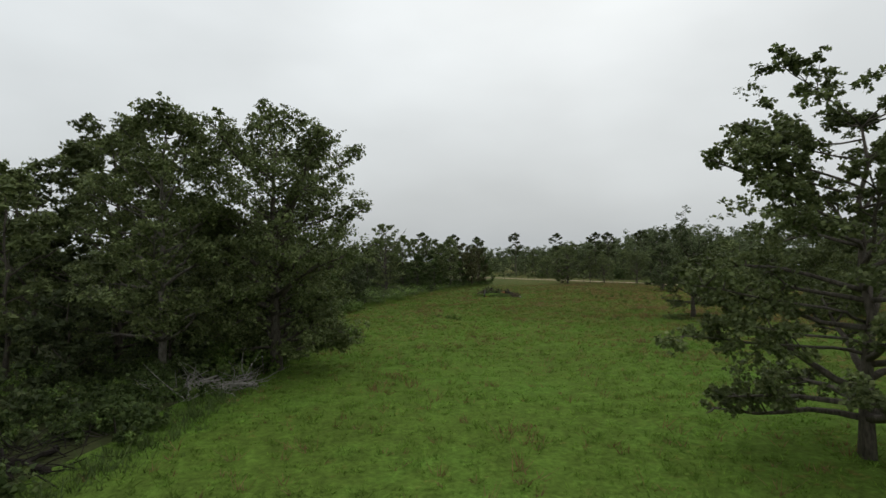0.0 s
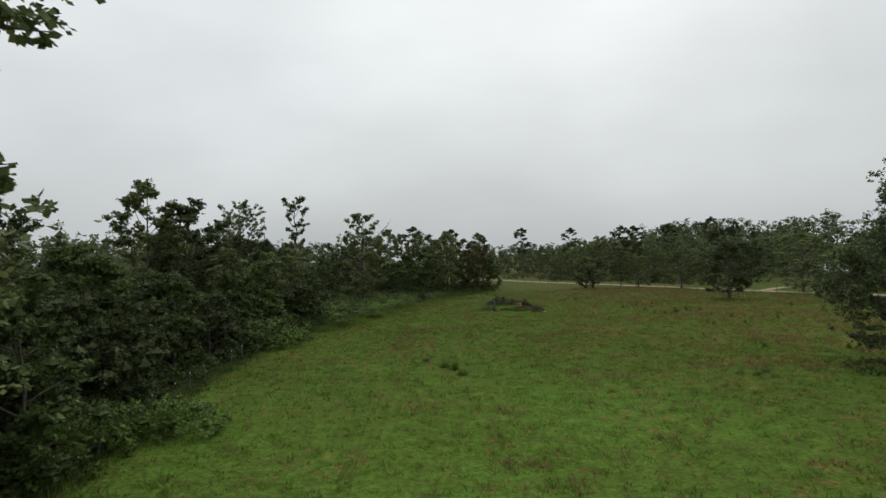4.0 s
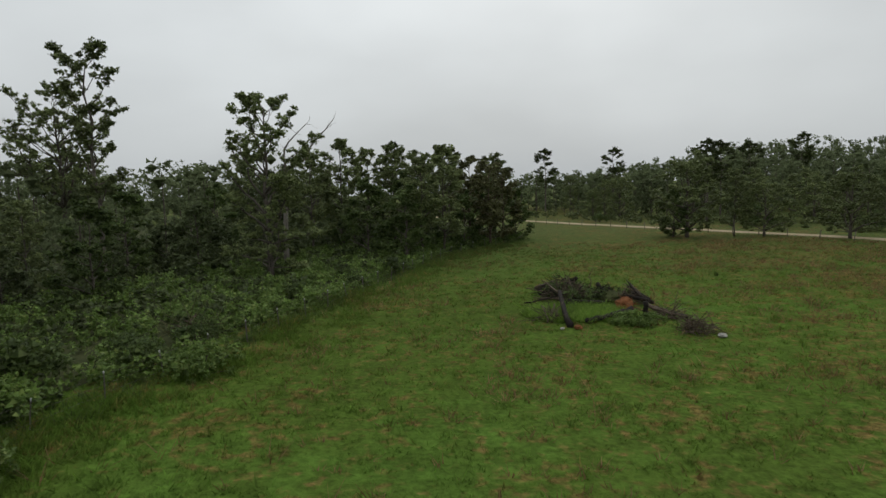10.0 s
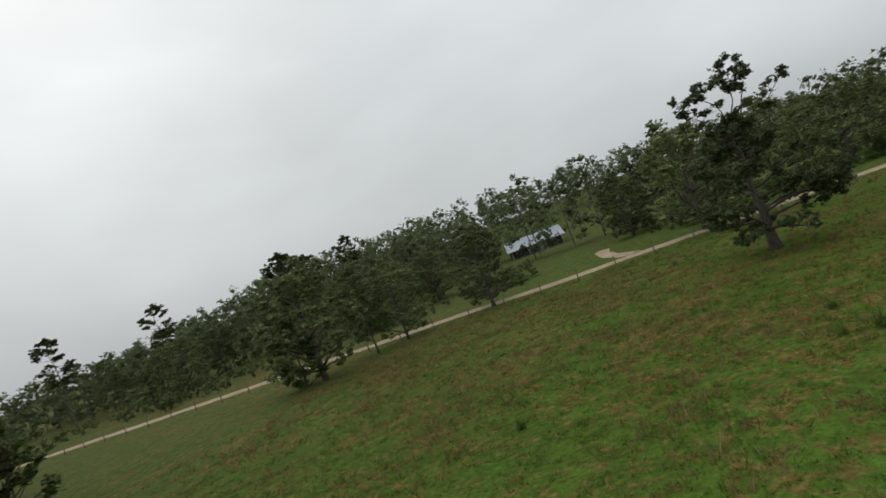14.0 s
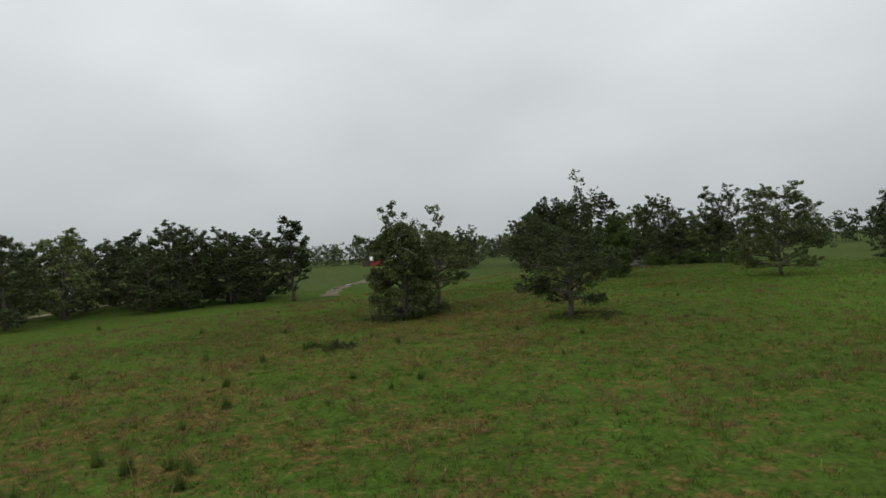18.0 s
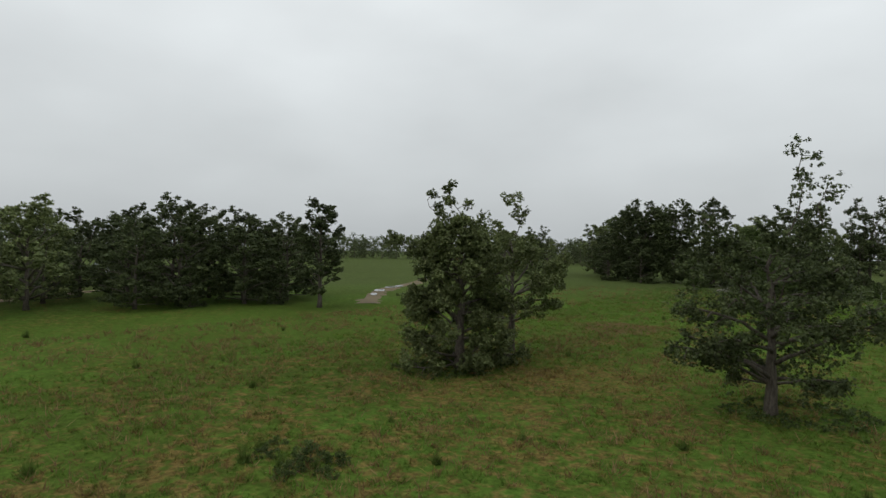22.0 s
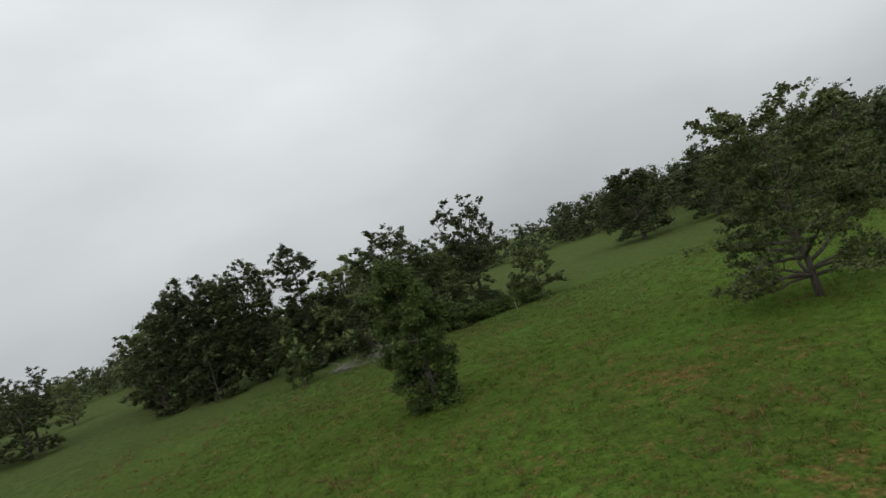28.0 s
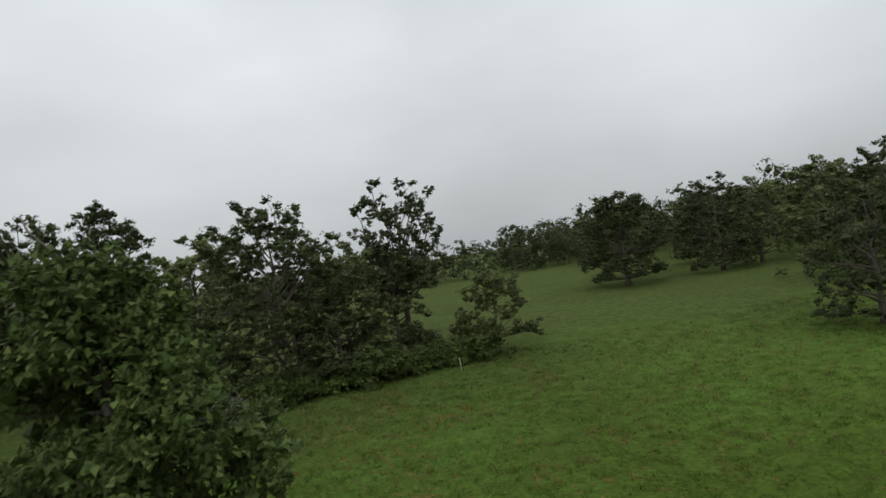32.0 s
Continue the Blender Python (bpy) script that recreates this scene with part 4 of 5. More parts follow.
# along the near side of the road
for kind, x, y, s in (("oak2", 35.5, 168.5, 0.92), ("tall", 42, 168, 0.62), ("oak2", 46, 167.5, 0.62), ("oak2", 53.5, 161, 0.7), ("young", 34, 169.5, 0.8),
                      ("oak2", 69.5, 143, 0.95), ("oak", 90, 156, 0.8), ("oak2", 84, 148, 0.75), ("oak", 96, 165, 0.72)):
    put(kind, x, y, s)
# the groves in the east
for kind, x, y, s in (("oak", 104, 64, 0.95), ("oak", 101, 55, 0.95), ("oak", 107, 57, 0.98), ("oak", 98, 49.5, 0.92), ("oak", 104, 46, 0.9), ("oak", 111, 67, 0.95), ("oak", 96, 58, 0.85), ("young2", 95.5, 66, 0.7), ("young2", 93.5, 54, 0.7), ("oak", 97, 72, 0.75),
                      ("oak", 99, 90, 0.9), ("oak", 112, 77, 0.85), ("oak", 118, 84, 0.95), ("oak", 111, 89, 0.75), ("oak", 120, 70, 0.9), ("oak", 126, 62, 0.9),
                      ("oak2", 118, -44, 1.1), ("open", 111, -50, 0.95), ("oak", 108, -43, 0.85), ("oak2", 122, -56, 1.0), ("oak", 130, -52, 0.9), ("oak", 133, 30, 0.9), ("oak2", 140, 42, 0.85), ("oak", 133, 55, 0.9)):
    put(kind, x, y, s)
for x, y, s in ((139.5, 105, 0.95), (135, 85.5, 1.0), (139, 82, 0.9), (142, 87, 1.02), (58, 205, 0.82), (51, 196, 0.8), (80, 235, 0.9), (30, 250, 0.95), (45, 236, 0.9), (14, 262, 0.9), (100, 246, 0.95)):
    put("pine", x, y, s)
# the copse and the single trees in the south
for kind, x, y, s, turn in (("round", 89, -53, 0.98, 20), ("umbrella", 67.5, -40, 0.97, 80), ("umbrella", 81, -47, 0.93, 200), ("round", 82, -55, 1.0, 140), ("oak2", 96, -66, 1.3, 10), ("young2", 60, -33, 1.5, 0), ("young2", 53, -35, 1.5, 50), ("young2", 74, -36, 1.5, 20), ("young2", 84, -40, 1.3, 0),
                            ("young", 57.8, -21, 0.82, 0), ("oak", 37, -27, 0.75, 0), ("oak2", 36, -31, 0.95, 0), ("oak", 31, -33, 0.8, 0), ("oak2", 50, -34, 1.15, 0), ("young2", 48, -25, 1.1, 0), ("young2", 34, -27, 0.72, 10), ("young2", 30, -27.5, 0.6, 70),
                            ("oak", -3.8, -10.8, 0.84, 0), ("oak", -26, -57.5, 1.1, 60), ("oak2", -34, -58, 1.1, 0), ("oak", -47, -46, 1.15, 30), ("oak2", -49, -59, 1.25, 0), ("oak", -36, -75, 1.1, 0), ("oak2", -18, -74, 1.05, 0), ("oak2", -22, -30, 0.95, 50),
                            ("open", 107, -85, 1.1, 0), ("oak2", 128, -90, 0.9, 0), ("oak", 150, -70, 1.0, 0), ("oak", 160, -105, 1.0, 0)):
    put(kind, x, y, s, turn)
tree("small bare-stemmed tree at the end of the hedge", grow(51, 7.2, 0.11, [(0.25, 2.6), (0.5, 4.0), (0.8, 3.4), (1.0, 1.4)], 22, 0.22, 70, 0.7, 0.8, 0.1, 5, leaf_mat=M_OAK, bark=M_PALE), 22.3, -26.5, 0, "young_tree")
for i in range(24):
    k = 0.2 + 0.8 * i / 23
    stand(bushes[rnd.choice((0, 1, 1, 2))], 50 - 26 * k + rnd.gauss(0, 0.5), -22.5 - 3.5 * k + rnd.gauss(0, 1.2), rnd.uniform(0, 360), rnd.uniform(0.7, 1.25))
stand(bushes[0], 40.4, 14.2, 0, 0.6)
stand(bushes[1], 42.4, 13.6, 90, 0.5)
# verge behind the road
for i in range(36):
    k = rnd.randrange(2, len(ROAD) - 1)
    (xa, ya), (xb, yb) = ROAD[k], ROAD[k + 1]
    t, off = rnd.random(), rnd.uniform(7, 14)
    d = math.hypot(xb - xa, yb - ya)
    x, y = xa + (xb - xa) * t - off * (yb - ya) / d, ya + (yb - ya) * t + off * (xb - xa) / d
    if not (62 < x < 80 and 148 < y < 166):
        stand(bushes[rnd.choice((0, 1, 1, 2))], x, y, rnd.uniform(0, 360), rnd.uniform(0.7, 1.5))
n = 0
for i in range(700):
    k = rnd.randrange(1, len(ROAD) - 1)
    (xa, ya), (xb, yb) = ROAD[k], ROAD[k + 1]
    t, off = rnd.random(), rnd.uniform(14, 36)
    d = math.hypot(xb - xa, yb - ya)
    x, y = xa + (xb - xa) * t - off * (yb - ya) / d, ya + (yb - ya) * t + off * (xb - xa) / d
    near_house = (94 < x < 134 and 178 < y < 214) or (60 < x < 112 and abs((x - 65) * 0.68 - (y - 150) * 0.73) < 7)
    near_house = near_house or (x > 55 and abs((x - 5.5) * 0.59 - (y - 117.6) * 0.81) < 8)
    if n < 44 and free(x, y, 4.6) and not near_house:
        n += 1
        put(rnd.choice(("tall", "tall", "tall2", "oak2", "oak2", "young")), x, y, rnd.uniform(0.58, 0.86))


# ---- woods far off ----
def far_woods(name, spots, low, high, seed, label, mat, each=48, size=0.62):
    rnd, rng = random.Random(seed), np.random.default_rng(seed)
    stems, centres, sizes = Shape(), [], []
    for x, y in spots:
        h, z = rnd.uniform(low, high), land(x, y)
        stems.tube([(x, y, z - 0.3), (x, y, z + h * 0.8)], [0.13, 0.05], 4)
        spread = h * rnd.uniform(0.26, 0.4)
        for j in range(8):
            k = 0.08 + 0.84 * (j + rnd.random()) / 8
            a, r = rnd.uniform(0, 6.28), spread * (1.1 - k * 0.6) * rnd.uniform(0.4, 1.0)
            centres.append((x + math.cos(a) * r, y + math.sin(a) * r, z + h * k))
            sizes.append(h * rnd.uniform(0.13, 0.19))
    t = thing(name, label, "woods")
    tagged(t, kind="stuff")
    part_of(t, "trunks", stems.mesh("trunks", M_BARK)), part_of(t, "foliage", fast_mesh("foliage", leaves(centres, sizes, each, size, rng, 0.8), 3, mat))


def spread_out(inside, box, count, gap, seed):
    rnd = random.Random(seed)
    out = []
    for i in range(count * 12):
        x, y = rnd.uniform(box[0], box[1]), rnd.uniform(box[2], box[3])
        if inside(x, y) and all((x - a) ** 2 + (y - b) ** 2 > gap * gap for a, b in out[-60:]):
            out.append((x, y))
            if len(out) >= count:
                break
    return out


def beyond_road(x, y):
    k = [(xa, ya, xb, yb) for (xa, ya), (xb, yb) in zip(ROAD, ROAD[1:])]
    best = min(k, key=lambda s: (s[0] - x) ** 2 + (s[1] - y) ** 2)
    side = (best[2] - best[0]) * (y - best[1]) - (best[3] - best[1]) * (x - best[0])
    return side / math.hypot(best[2] - best[0], best[3] - best[1])


# mist is only in the pale leaf colour of these woods
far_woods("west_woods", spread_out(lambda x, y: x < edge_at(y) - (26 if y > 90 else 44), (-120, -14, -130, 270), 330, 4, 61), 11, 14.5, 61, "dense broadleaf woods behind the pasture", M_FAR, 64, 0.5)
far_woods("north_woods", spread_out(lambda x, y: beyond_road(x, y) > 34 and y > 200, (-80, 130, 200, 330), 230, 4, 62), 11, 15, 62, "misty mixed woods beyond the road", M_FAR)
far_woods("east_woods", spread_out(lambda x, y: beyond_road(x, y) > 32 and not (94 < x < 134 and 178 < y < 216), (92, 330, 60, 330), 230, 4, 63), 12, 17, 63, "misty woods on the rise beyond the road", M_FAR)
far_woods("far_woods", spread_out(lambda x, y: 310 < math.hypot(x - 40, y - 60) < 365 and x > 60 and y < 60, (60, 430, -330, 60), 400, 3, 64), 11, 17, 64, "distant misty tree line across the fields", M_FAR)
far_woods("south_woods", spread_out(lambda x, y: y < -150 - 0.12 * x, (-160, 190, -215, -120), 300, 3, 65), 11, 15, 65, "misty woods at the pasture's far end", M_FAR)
far_woods("southwest_woods", spread_out(lambda x, y: x < -38 - 0.2 * (y + 60), (-160, -20, -190, -30), 210, 4, 66), 13, 18, 66, "dense woods on the pasture's far side", M_DARK)


def undergrowth(name, inside, box, count, low, high, leaf, each, seed, label, mat):
    """Brambles and saplings that fill the wood's floor, as one mass."""
    rnd, rng = random.Random(seed), np.random.default_rng(seed)
    centres, sizes = [], []
    while len(centres) < count:
        x, y = rnd.uniform(box[0], box[1]), rnd.uniform(box[2], box[3])
        if inside(x, y):
            h = rnd.uniform(low, high) * (0.72 if y > 104 else 1.0) * (0.6 + 0.8 * abs(noise.noise((x * 0.16, y * 0.16, 2.0))))
            centres.append((x, y, land(x, y) + h * 0.5))
            sizes.append(h * 0.62)
    c, r = np.array(centres), np.array(sizes)
    ob = new(name, fast_mesh(name, leaves(c, r, each, leaf, rng, 0.85, 0.0, 0.2), 3, mat))
    tagged(ob, label, "undergrowth", kind="stuff")


undergrowth("bramble_thicket", lambda x, y: not over_debris(x, y) and edge_at(y) - 9 < x < edge_at(y) - 0.7 + 1.5 * noise.noise((1.0, y * 0.22, 8.0)) and not (30 < y < 54 and x > -12.5), (-30, 14, 8, 108), 1100, 0.7, 1.9, 0.18, 84, 71, "dense dark brambles along the wood's edge", M_BRAMBLE)
undergrowth("fern_bank", lambda x, y: edge_at(y) - 22 < x < edge_at(y) - 0.5 + 1.5 * noise.noise((1.0, y * 0.22, 8.0)), (-36, 14, 104, 178), 1500, 0.9, 2.6, 0.18, 76, 76, "tall light green ferny growth in the open edge of the wood", M_BRIGHT)
# inner thickets take the dark leaves: shade beneath the trees is in their colour
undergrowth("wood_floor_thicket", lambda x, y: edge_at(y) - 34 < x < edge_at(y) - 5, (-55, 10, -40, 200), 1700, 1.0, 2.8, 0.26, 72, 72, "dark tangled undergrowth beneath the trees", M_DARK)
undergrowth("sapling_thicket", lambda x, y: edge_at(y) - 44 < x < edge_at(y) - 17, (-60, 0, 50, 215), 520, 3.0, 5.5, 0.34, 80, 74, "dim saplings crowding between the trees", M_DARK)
undergrowth("fern_thicket", lambda x, y: not over_debris(x, y) and edge_at(y) - 17 < x < edge_at(y) - 0.2 and not (30 < y < 54 and x > -12.5), (-34, 14, 20, 178), 900, 0.6, 1.6, 0.18, 80, 75, "pale green ferny growth among the brambles", M_BRIGHT)
undergrowth("roadside_thicket", lambda x, y: 9 < beyond_road(x, y) < 34 and not (60 < x < 134 and abs((x - 65) * 0.68 - (y - 150) * 0.73) < 8), (0, 170, 60, 260), 520, 1.0, 3.2, 0.42, 60, 73, "green thicket on the far side of the road", M_OAK)


# ---- grass ----
def blades(name, spots, number, low, high, width, lean, seed, label, mat, spread=0.13):
    """Tussocks of single blades that fan out from their middle, one mesh; tussocks differ in size."""
    rng = np.random.default_rng(seed)
    base = np.array([(x, y, land(x, y) - 0.02) for x, y in spots])
    k = len(base)
    own = np.repeat(0.55 + 0.9 * rng.random(k) ** 2, number)[:, None]
    b = np.repeat(base, number, axis=0)
    n = len(b)
    off = rng.normal(size=(n, 2)) * spread * own
    b[:, :2] += off
    h = (low + (high - low) * rng.random(n))[:, None] * own
    a = rng.random(n) * 2 * np.pi
    side = np.stack([np.cos(a), np.sin(a), np.zeros(n)], 1) * width * (0.6 + 0.8 * rng.random(n))[:, None]
    tip = b + np.concatenate([rng.normal(size=(n, 2)) * lean * 0.6 + off / (spread * own) * lean * 0.5, np.ones((n, 1))], 1) * h
    v = np.stack([b - side, b + side, tip], 1).reshape(-1, 3)
    ob = new(name, fast_mesh(name, v, 3, mat))
    return tagged(ob, label, "grass", kind="stuff")


def in_field(x, y):
    return x > edge_at(y) - 0.5 and beyond_road(x, y) < -3.5 and not (84 < x < 126 and -14 < y < 45)


rg = random.Random(90)
spots = []
while len(spots) < 30000:
    x, y = rg.uniform(-16, 66), rg.uniform(-26, 160)
    if in_field(x, y):
        spots.append((x, y))
blades("pasture_grass", spots, 11, 0.08, 0.26, 0.03, 1.0, 91, "short grazed pasture grass in uneven tussocks", M_BLADE, 0.16)
dry, tall = [], []
while len(dry) < 15000:
    x, y = rg.uniform(-15, 80), rg.uniform(-20, 165)
    k = noise.noise((x * 0.16, y * 0.16, 5.0)) + 0.6 * noise.noise((x * 0.6, y * 0.6, 9.0)) + 0.4 * ease(10, 45, x) - 0.35 * ease(58, 30, y)
    if k > 0.3 and in_field(x, y) or rg.random() < 0.12 and in_field(x, y):
        dry.append((x, y))
while len(tall) < 7000:
    x, y = rg.uniform(-15, 60), rg.uniform(-24, 165)
    k = noise.noise((x * 0.1, y * 0.1, 15.0)) + 0.5 * noise.noise((x * 0.5, y * 0.5, 19.0)) + 0.3 * ease(30, 0, y)
    if k > 0.28 and in_field(x, y):
        tall.append((x, y))
blades("dry_grass", dry, 9, 0.18, 0.5, 0.018, 0.8, 92, "dry tan bunches of old grass", M_STRAW)
blades("lush_grass", tall, 8, 0.1, 0.24, 0.024, 1.0, 93, "fresh green bunches of longer grass", M_BLADE)
fringe = []
while len(fringe) < 3000:
    y = rg.uniform(8, 174)
    fringe.append((edge_at(y) + rg.gauss(-0.2, 0.6), y))
blades("fringe_grass", fringe, 8, 0.2, 0.6, 0.022, 0.6, 94, "tall uncut grass under the edge fence", M_BRAMBLE)

mounds = []
while len(mounds) < 2200:
    y = rg.uniform(96, 168)
    x = edge_at(y) + abs(rg.gauss(0, 1.9)) - 0.4
    if noise.noise((x * 0.35, y * 0.35, 44.0)) > -0.15:
        mounds.append((x, y))
blades("edge_grass", mounds, 12, 0.2, 0.62, 0.024, 0.8, 99, "long lush grass in mounds before the wood's open edge", M_BLADE, 0.2)


def weed(seed, height, spread, label):
    """An upright clump of rushes: narrow blades fanning from one crown, with a leafy base."""
    rng = np.random.default_rng(seed)
    t = thing("weed", label, "weed", "weeds in the pasture")
    n = 90
    a, r = rng.random(n) * 6.28, rng.random(n) ** 0.7
    base = np.stack([np.cos(a) * r * 0.14, np.sin(a) * r * 0.14, np.full(n, -0.04)], 1)
    tip = base + np.stack([np.cos(a) * r * spread + rng.normal(size=n) * 0.06, np.sin(a) * r * spread + rng.normal(size=n) * 0.06, height * (0.45 + 0.55 * rng.random(n)) * (1.1 - 0.5 * r)], 1)
    side = np.stack([-np.sin(a + 0.8), np.cos(a + 0.8), np.zeros(n)], 1) * 0.018
    part_of(t, "stalk", fast_mesh("stalk", np.stack([base - side, base + side, tip], 1).reshape(-1, 3), 3, M_WEED))
    low = [(math.cos(k) * 0.16, math.sin(k) * 0.16, height * 0.14) for k in range(6)]
    part_of(t, "foliage", fast_mesh("foliage", leaves(low, [height * 0.16] * 6, 16, 0.09, rng, 0.8, 0.0, 0), 3, M_WEED))
    return t


weed_a, weed_b = weed(95, 1.2, 0.26, "upright feathery green weed in the pasture"), weed(96, 0.7, 0.42, "low spreading dark green weed in the pasture")
weed_a.matrix_basis, weed_b.matrix_basis = pose(0.9, 72.2, land(0.9, 72.2)), pose(-1.2, 76, land(-1.2, 76))
for x, y, s in ((1.3, 70.3, 1.2), (0.2, 73.4, 1.3), (1.8, 74.0, 0.7), (19.6, 68.4, 1.1), (20.6, 69.2, 0.9), (20.2, 67.6, 0.8), (18.9, 69.0, 0.9)):
    stand(weed_b, x, y, rg.uniform(0, 360), s)
for x, y, s in ((43, 90, 1.0), (44.4, 90.6, 1.1), (45.2, 89.4, 0.9), (42, 89.2, 0.8), (44, 95, 1.0), (40, 101, 1.1), (36, 104, 1.1), (82, 87, 1.1), (64, 86, 1.0), (54, 84, 0.9), (53, 103, 1.0), (39, 86, 0.9), (30, 96, 1.0), (49, 96, 1.1),
                (29, 115, 1.1), (32, 111, 1.2), (34, 111, 1.0), (31, 110, 1.1), (31, 124, 1.2), (30.6, 125.2, 1.0), (37, 115, 1.0), (35, 115, 1.2), (33, 114, 1.0), (52, 111, 1.0), (52, 118, 1.0), (34, 126, 0.9), (29, 111, 1.0), (59, 120, 1.1), (34, 97, 0.9), (35, 107, 0.9), (30, 110, 1.0)):
    stand(weed_a, x, y, rg.uniform(0, 360), s * 0.85)
for x, y, s in ((42.6, 89, 0.42), (43.6, 88.4, 0.34), (41.8, 88.2, 0.3), (42.2, 90.2, 0.36), (44.4, 89.6, 0.3), (41.2, 89.4, 0.26), (45.2, 88.6, 0.24)):
    stand(bushes[2], x, y, rg.uniform(0, 360), s, "low dark green broadleaved weeds in the pasture")
for name, cx, cy, reach, number, seed in (("nettle_ring", 29.2, 69.4, 4.6, 260, 81), ("shade_nettles", 49.2, 71.4, 4.6, 240, 82)):
    undergrowth(name, lambda x, y: 1.2 < math.hypot(x - cx, y - cy) < reach * (0.75 + 0.4 * noise.noise((x * 0.3, y * 0.3, 6.0))), (cx - 6, cx + 6, cy - 6, cy + 6), number, 0.15, 0.36, 0.11, 18, seed, "dark green nettles in the shade of the oak", M_BRAMBLE)
n = 0
while n < 70:
    x, y = rg.uniform(22, 85), rg.uniform(20, 150)
    if in_field(x, y) and noise.noise((x * 0.07, y * 0.07, 30.0)) > -0.1:
        n += 1
        stand(rg.choice((weed_a, weed_a, weed_b)), x, y, rg.uniform(0, 360), rg.uniform(0.4, 0.8))


# ---- brush pile in the pasture ----
def log(parent, a, b, r0, r1, mat, seed, label="", name="log"):
    rnd = random.Random(seed)
    a, b = Vector(a), Vector(b)
    pts = [a.lerp(b, k / 5) + Vector((rnd.gauss(0, 0.05), rnd.gauss(0, 0.05), rnd.gauss(0, 0.03))) for k in range(6)]
    part_of(parent, name, Shape().tube(pts, [r0 + (r1 - r0) * k / 5 for k in range(6)], 8, 0.3, rnd).mesh(name, mat, True), label)


def tangle(parent, x, y, spread, height, number, mat, seed, name="branch_heap_tangle", label="", stretch=1.0, turn=0.0, long=1.9):
    """A heap of crossing dead branches as one part."""
    rnd = random.Random(seed)
    s = Shape()
    for i in range(number):
        a, r = rnd.uniform(0, 6.28), spread * rnd.random() ** 0.7
        p = Vector((math.cos(a) * r * stretch, math.sin(a) * r, height * rnd.random() * (1 - 0.7 * r / spread)))
        p = Matrix.Rotation(turn, 3, "Z") @ p
        d = Vector((rnd.gauss(0, 1), rnd.gauss(0, 1), rnd.gauss(0.15, 0.35)))
        pts = curve_points(Vector((x, y, 0.02)) + p, d, rnd.uniform(0.3, 1.0) * long, 4, 0.1, 0.22, rnd)
        pts = [Vector((q.x, q.y, max(0.02, q.z))) for q in pts]
        w = rnd.uniform(0.008, 0.036)
        s.tube(pts, [w, w * 0.85, w * 0.7, w * 0.5, w * 0.25], 4)
    ob = part_of(parent, name, s.mesh(name, mat), label)
    return tagged(ob, kind="stuff")


def rock(parent, x, y, r, mat, seed, name, label="", flat=0.7):
    rnd = random.Random(seed)
    bm = bmesh.new()
    bmesh.ops.create_icosphere(bm, subdivisions=3, radius=r)
    for v in bm.verts:
        k = 1 + 0.35 * noise.noise(v.co * (1.7 / r) + Vector((seed, 0, 0))) + 0.16 * noise.noise(v.co * (5 / r))
        v.co = Vector((v.co.x * k, v.co.y * k, v.co.z * k * flat))
    me = bpy.data.meshes.new(name)
    bm.to_mesh(me)
    bm.free()
    me.materials.append(mat)
    return part_of(parent, name, me, label, Matrix.Translation((x, y, r * flat * 0.6)))


pile = thing("brush_pile", "bulldozed brush pile of charred logs, roots and branches", "brush pile")
pile.matrix_basis = pose(9.6, 122.0, land(9.6, 122.0))
log(pile, (-2.0, -3.6, 0.08), (-1.4, 2.2, 0.95), 0.2, 0.12, M_CHAR, 1, "long charred trunk propped on the heap", "leaning_trunk")
log(pile, (-1.45, 2.0, 0.92), (-1.9, 5.0, 1.35), 0.09, 0.03, M_DEAD, 2)
log(pile, (-2.9, -1.9, 0.05), (-2.2, -0.4, 0.8), 0.06, 0.03, M_DEAD, 3)
log(pile, (-3.0, -2.5, 0.05), (-3.1, -1.5, 0.8), 0.05, 0.03, M_DEAD, 16)
log(pile, (-3.6, 2.4, 0.25), (-1.5, 2.0, 0.7), 0.05, 0.03, M_CHAR, 17)
log(pile, (-1.1, 2.3, 0.28), (1.3, 1.7, 0.3), 0.19, 0.15, M_CHAR, 4, "black charred log lying in the grass")
log(pile, (-0.8, -2.6, 0.15), (0.7, -2.0, 0.24), 0.14, 0.18, M_CHAR, 5, "black charred log lying in the grass")
log(pile, (0.6, -2.05, 0.24), (2.2, -1.3, 0.42), 0.16, 0.22, M_CHAR, 6)
log(pile, (3.6, 3.1, 0.6), (4.5, 1.7, 0.3), 0.19, 0.13, M_CHAR, 7)
log(pile, (3.0, 3.2, 0.5), (4.2, 1.3, 0.4), 0.16, 0.1, M_CHAR, 20)
for k in range(7):
    x = 0.12 * (k % 3 - 1)
    log(pile, (4.3 + x, 1.9 + 0.1 * k, 0.25 + 0.03 * k), (3.5 + x * 1.6, 3.6 + 0.08 * k, 1.5 - 0.1 * k), 0.11, 0.025, M_DEAD if k % 2 else M_CHAR, 70 + k, "grey splintered wood of a torn trunk", "splintered_trunk")
log(pile, (1.9, 3.3, 0.0), (1.6, 3.8, 1.2), 0.24, 0.14, M_CHAR, 18, "black burnt stump", "stump")
log(pile, (2.6, -2.6, -0.1), (2.5, -2.75, 1.2), 0.18, 0.15, M_CHAR, 9, "short charred post-like stump", "stump")
log(pile, (4.0, 0.7, 0.25), (4.5, -2.0, 0.2), 0.15, 0.1, M_DEAD, 10)
log(pile, (4.3, 0.2, 0.2), (5.0, -2.6, 0.2), 0.1, 0.06, M_CHAR, 11)
log(pile, (3.8, -0.6, 0.35), (4.6, -3.0, 0.3), 0.09, 0.05, M_DEAD, 12)
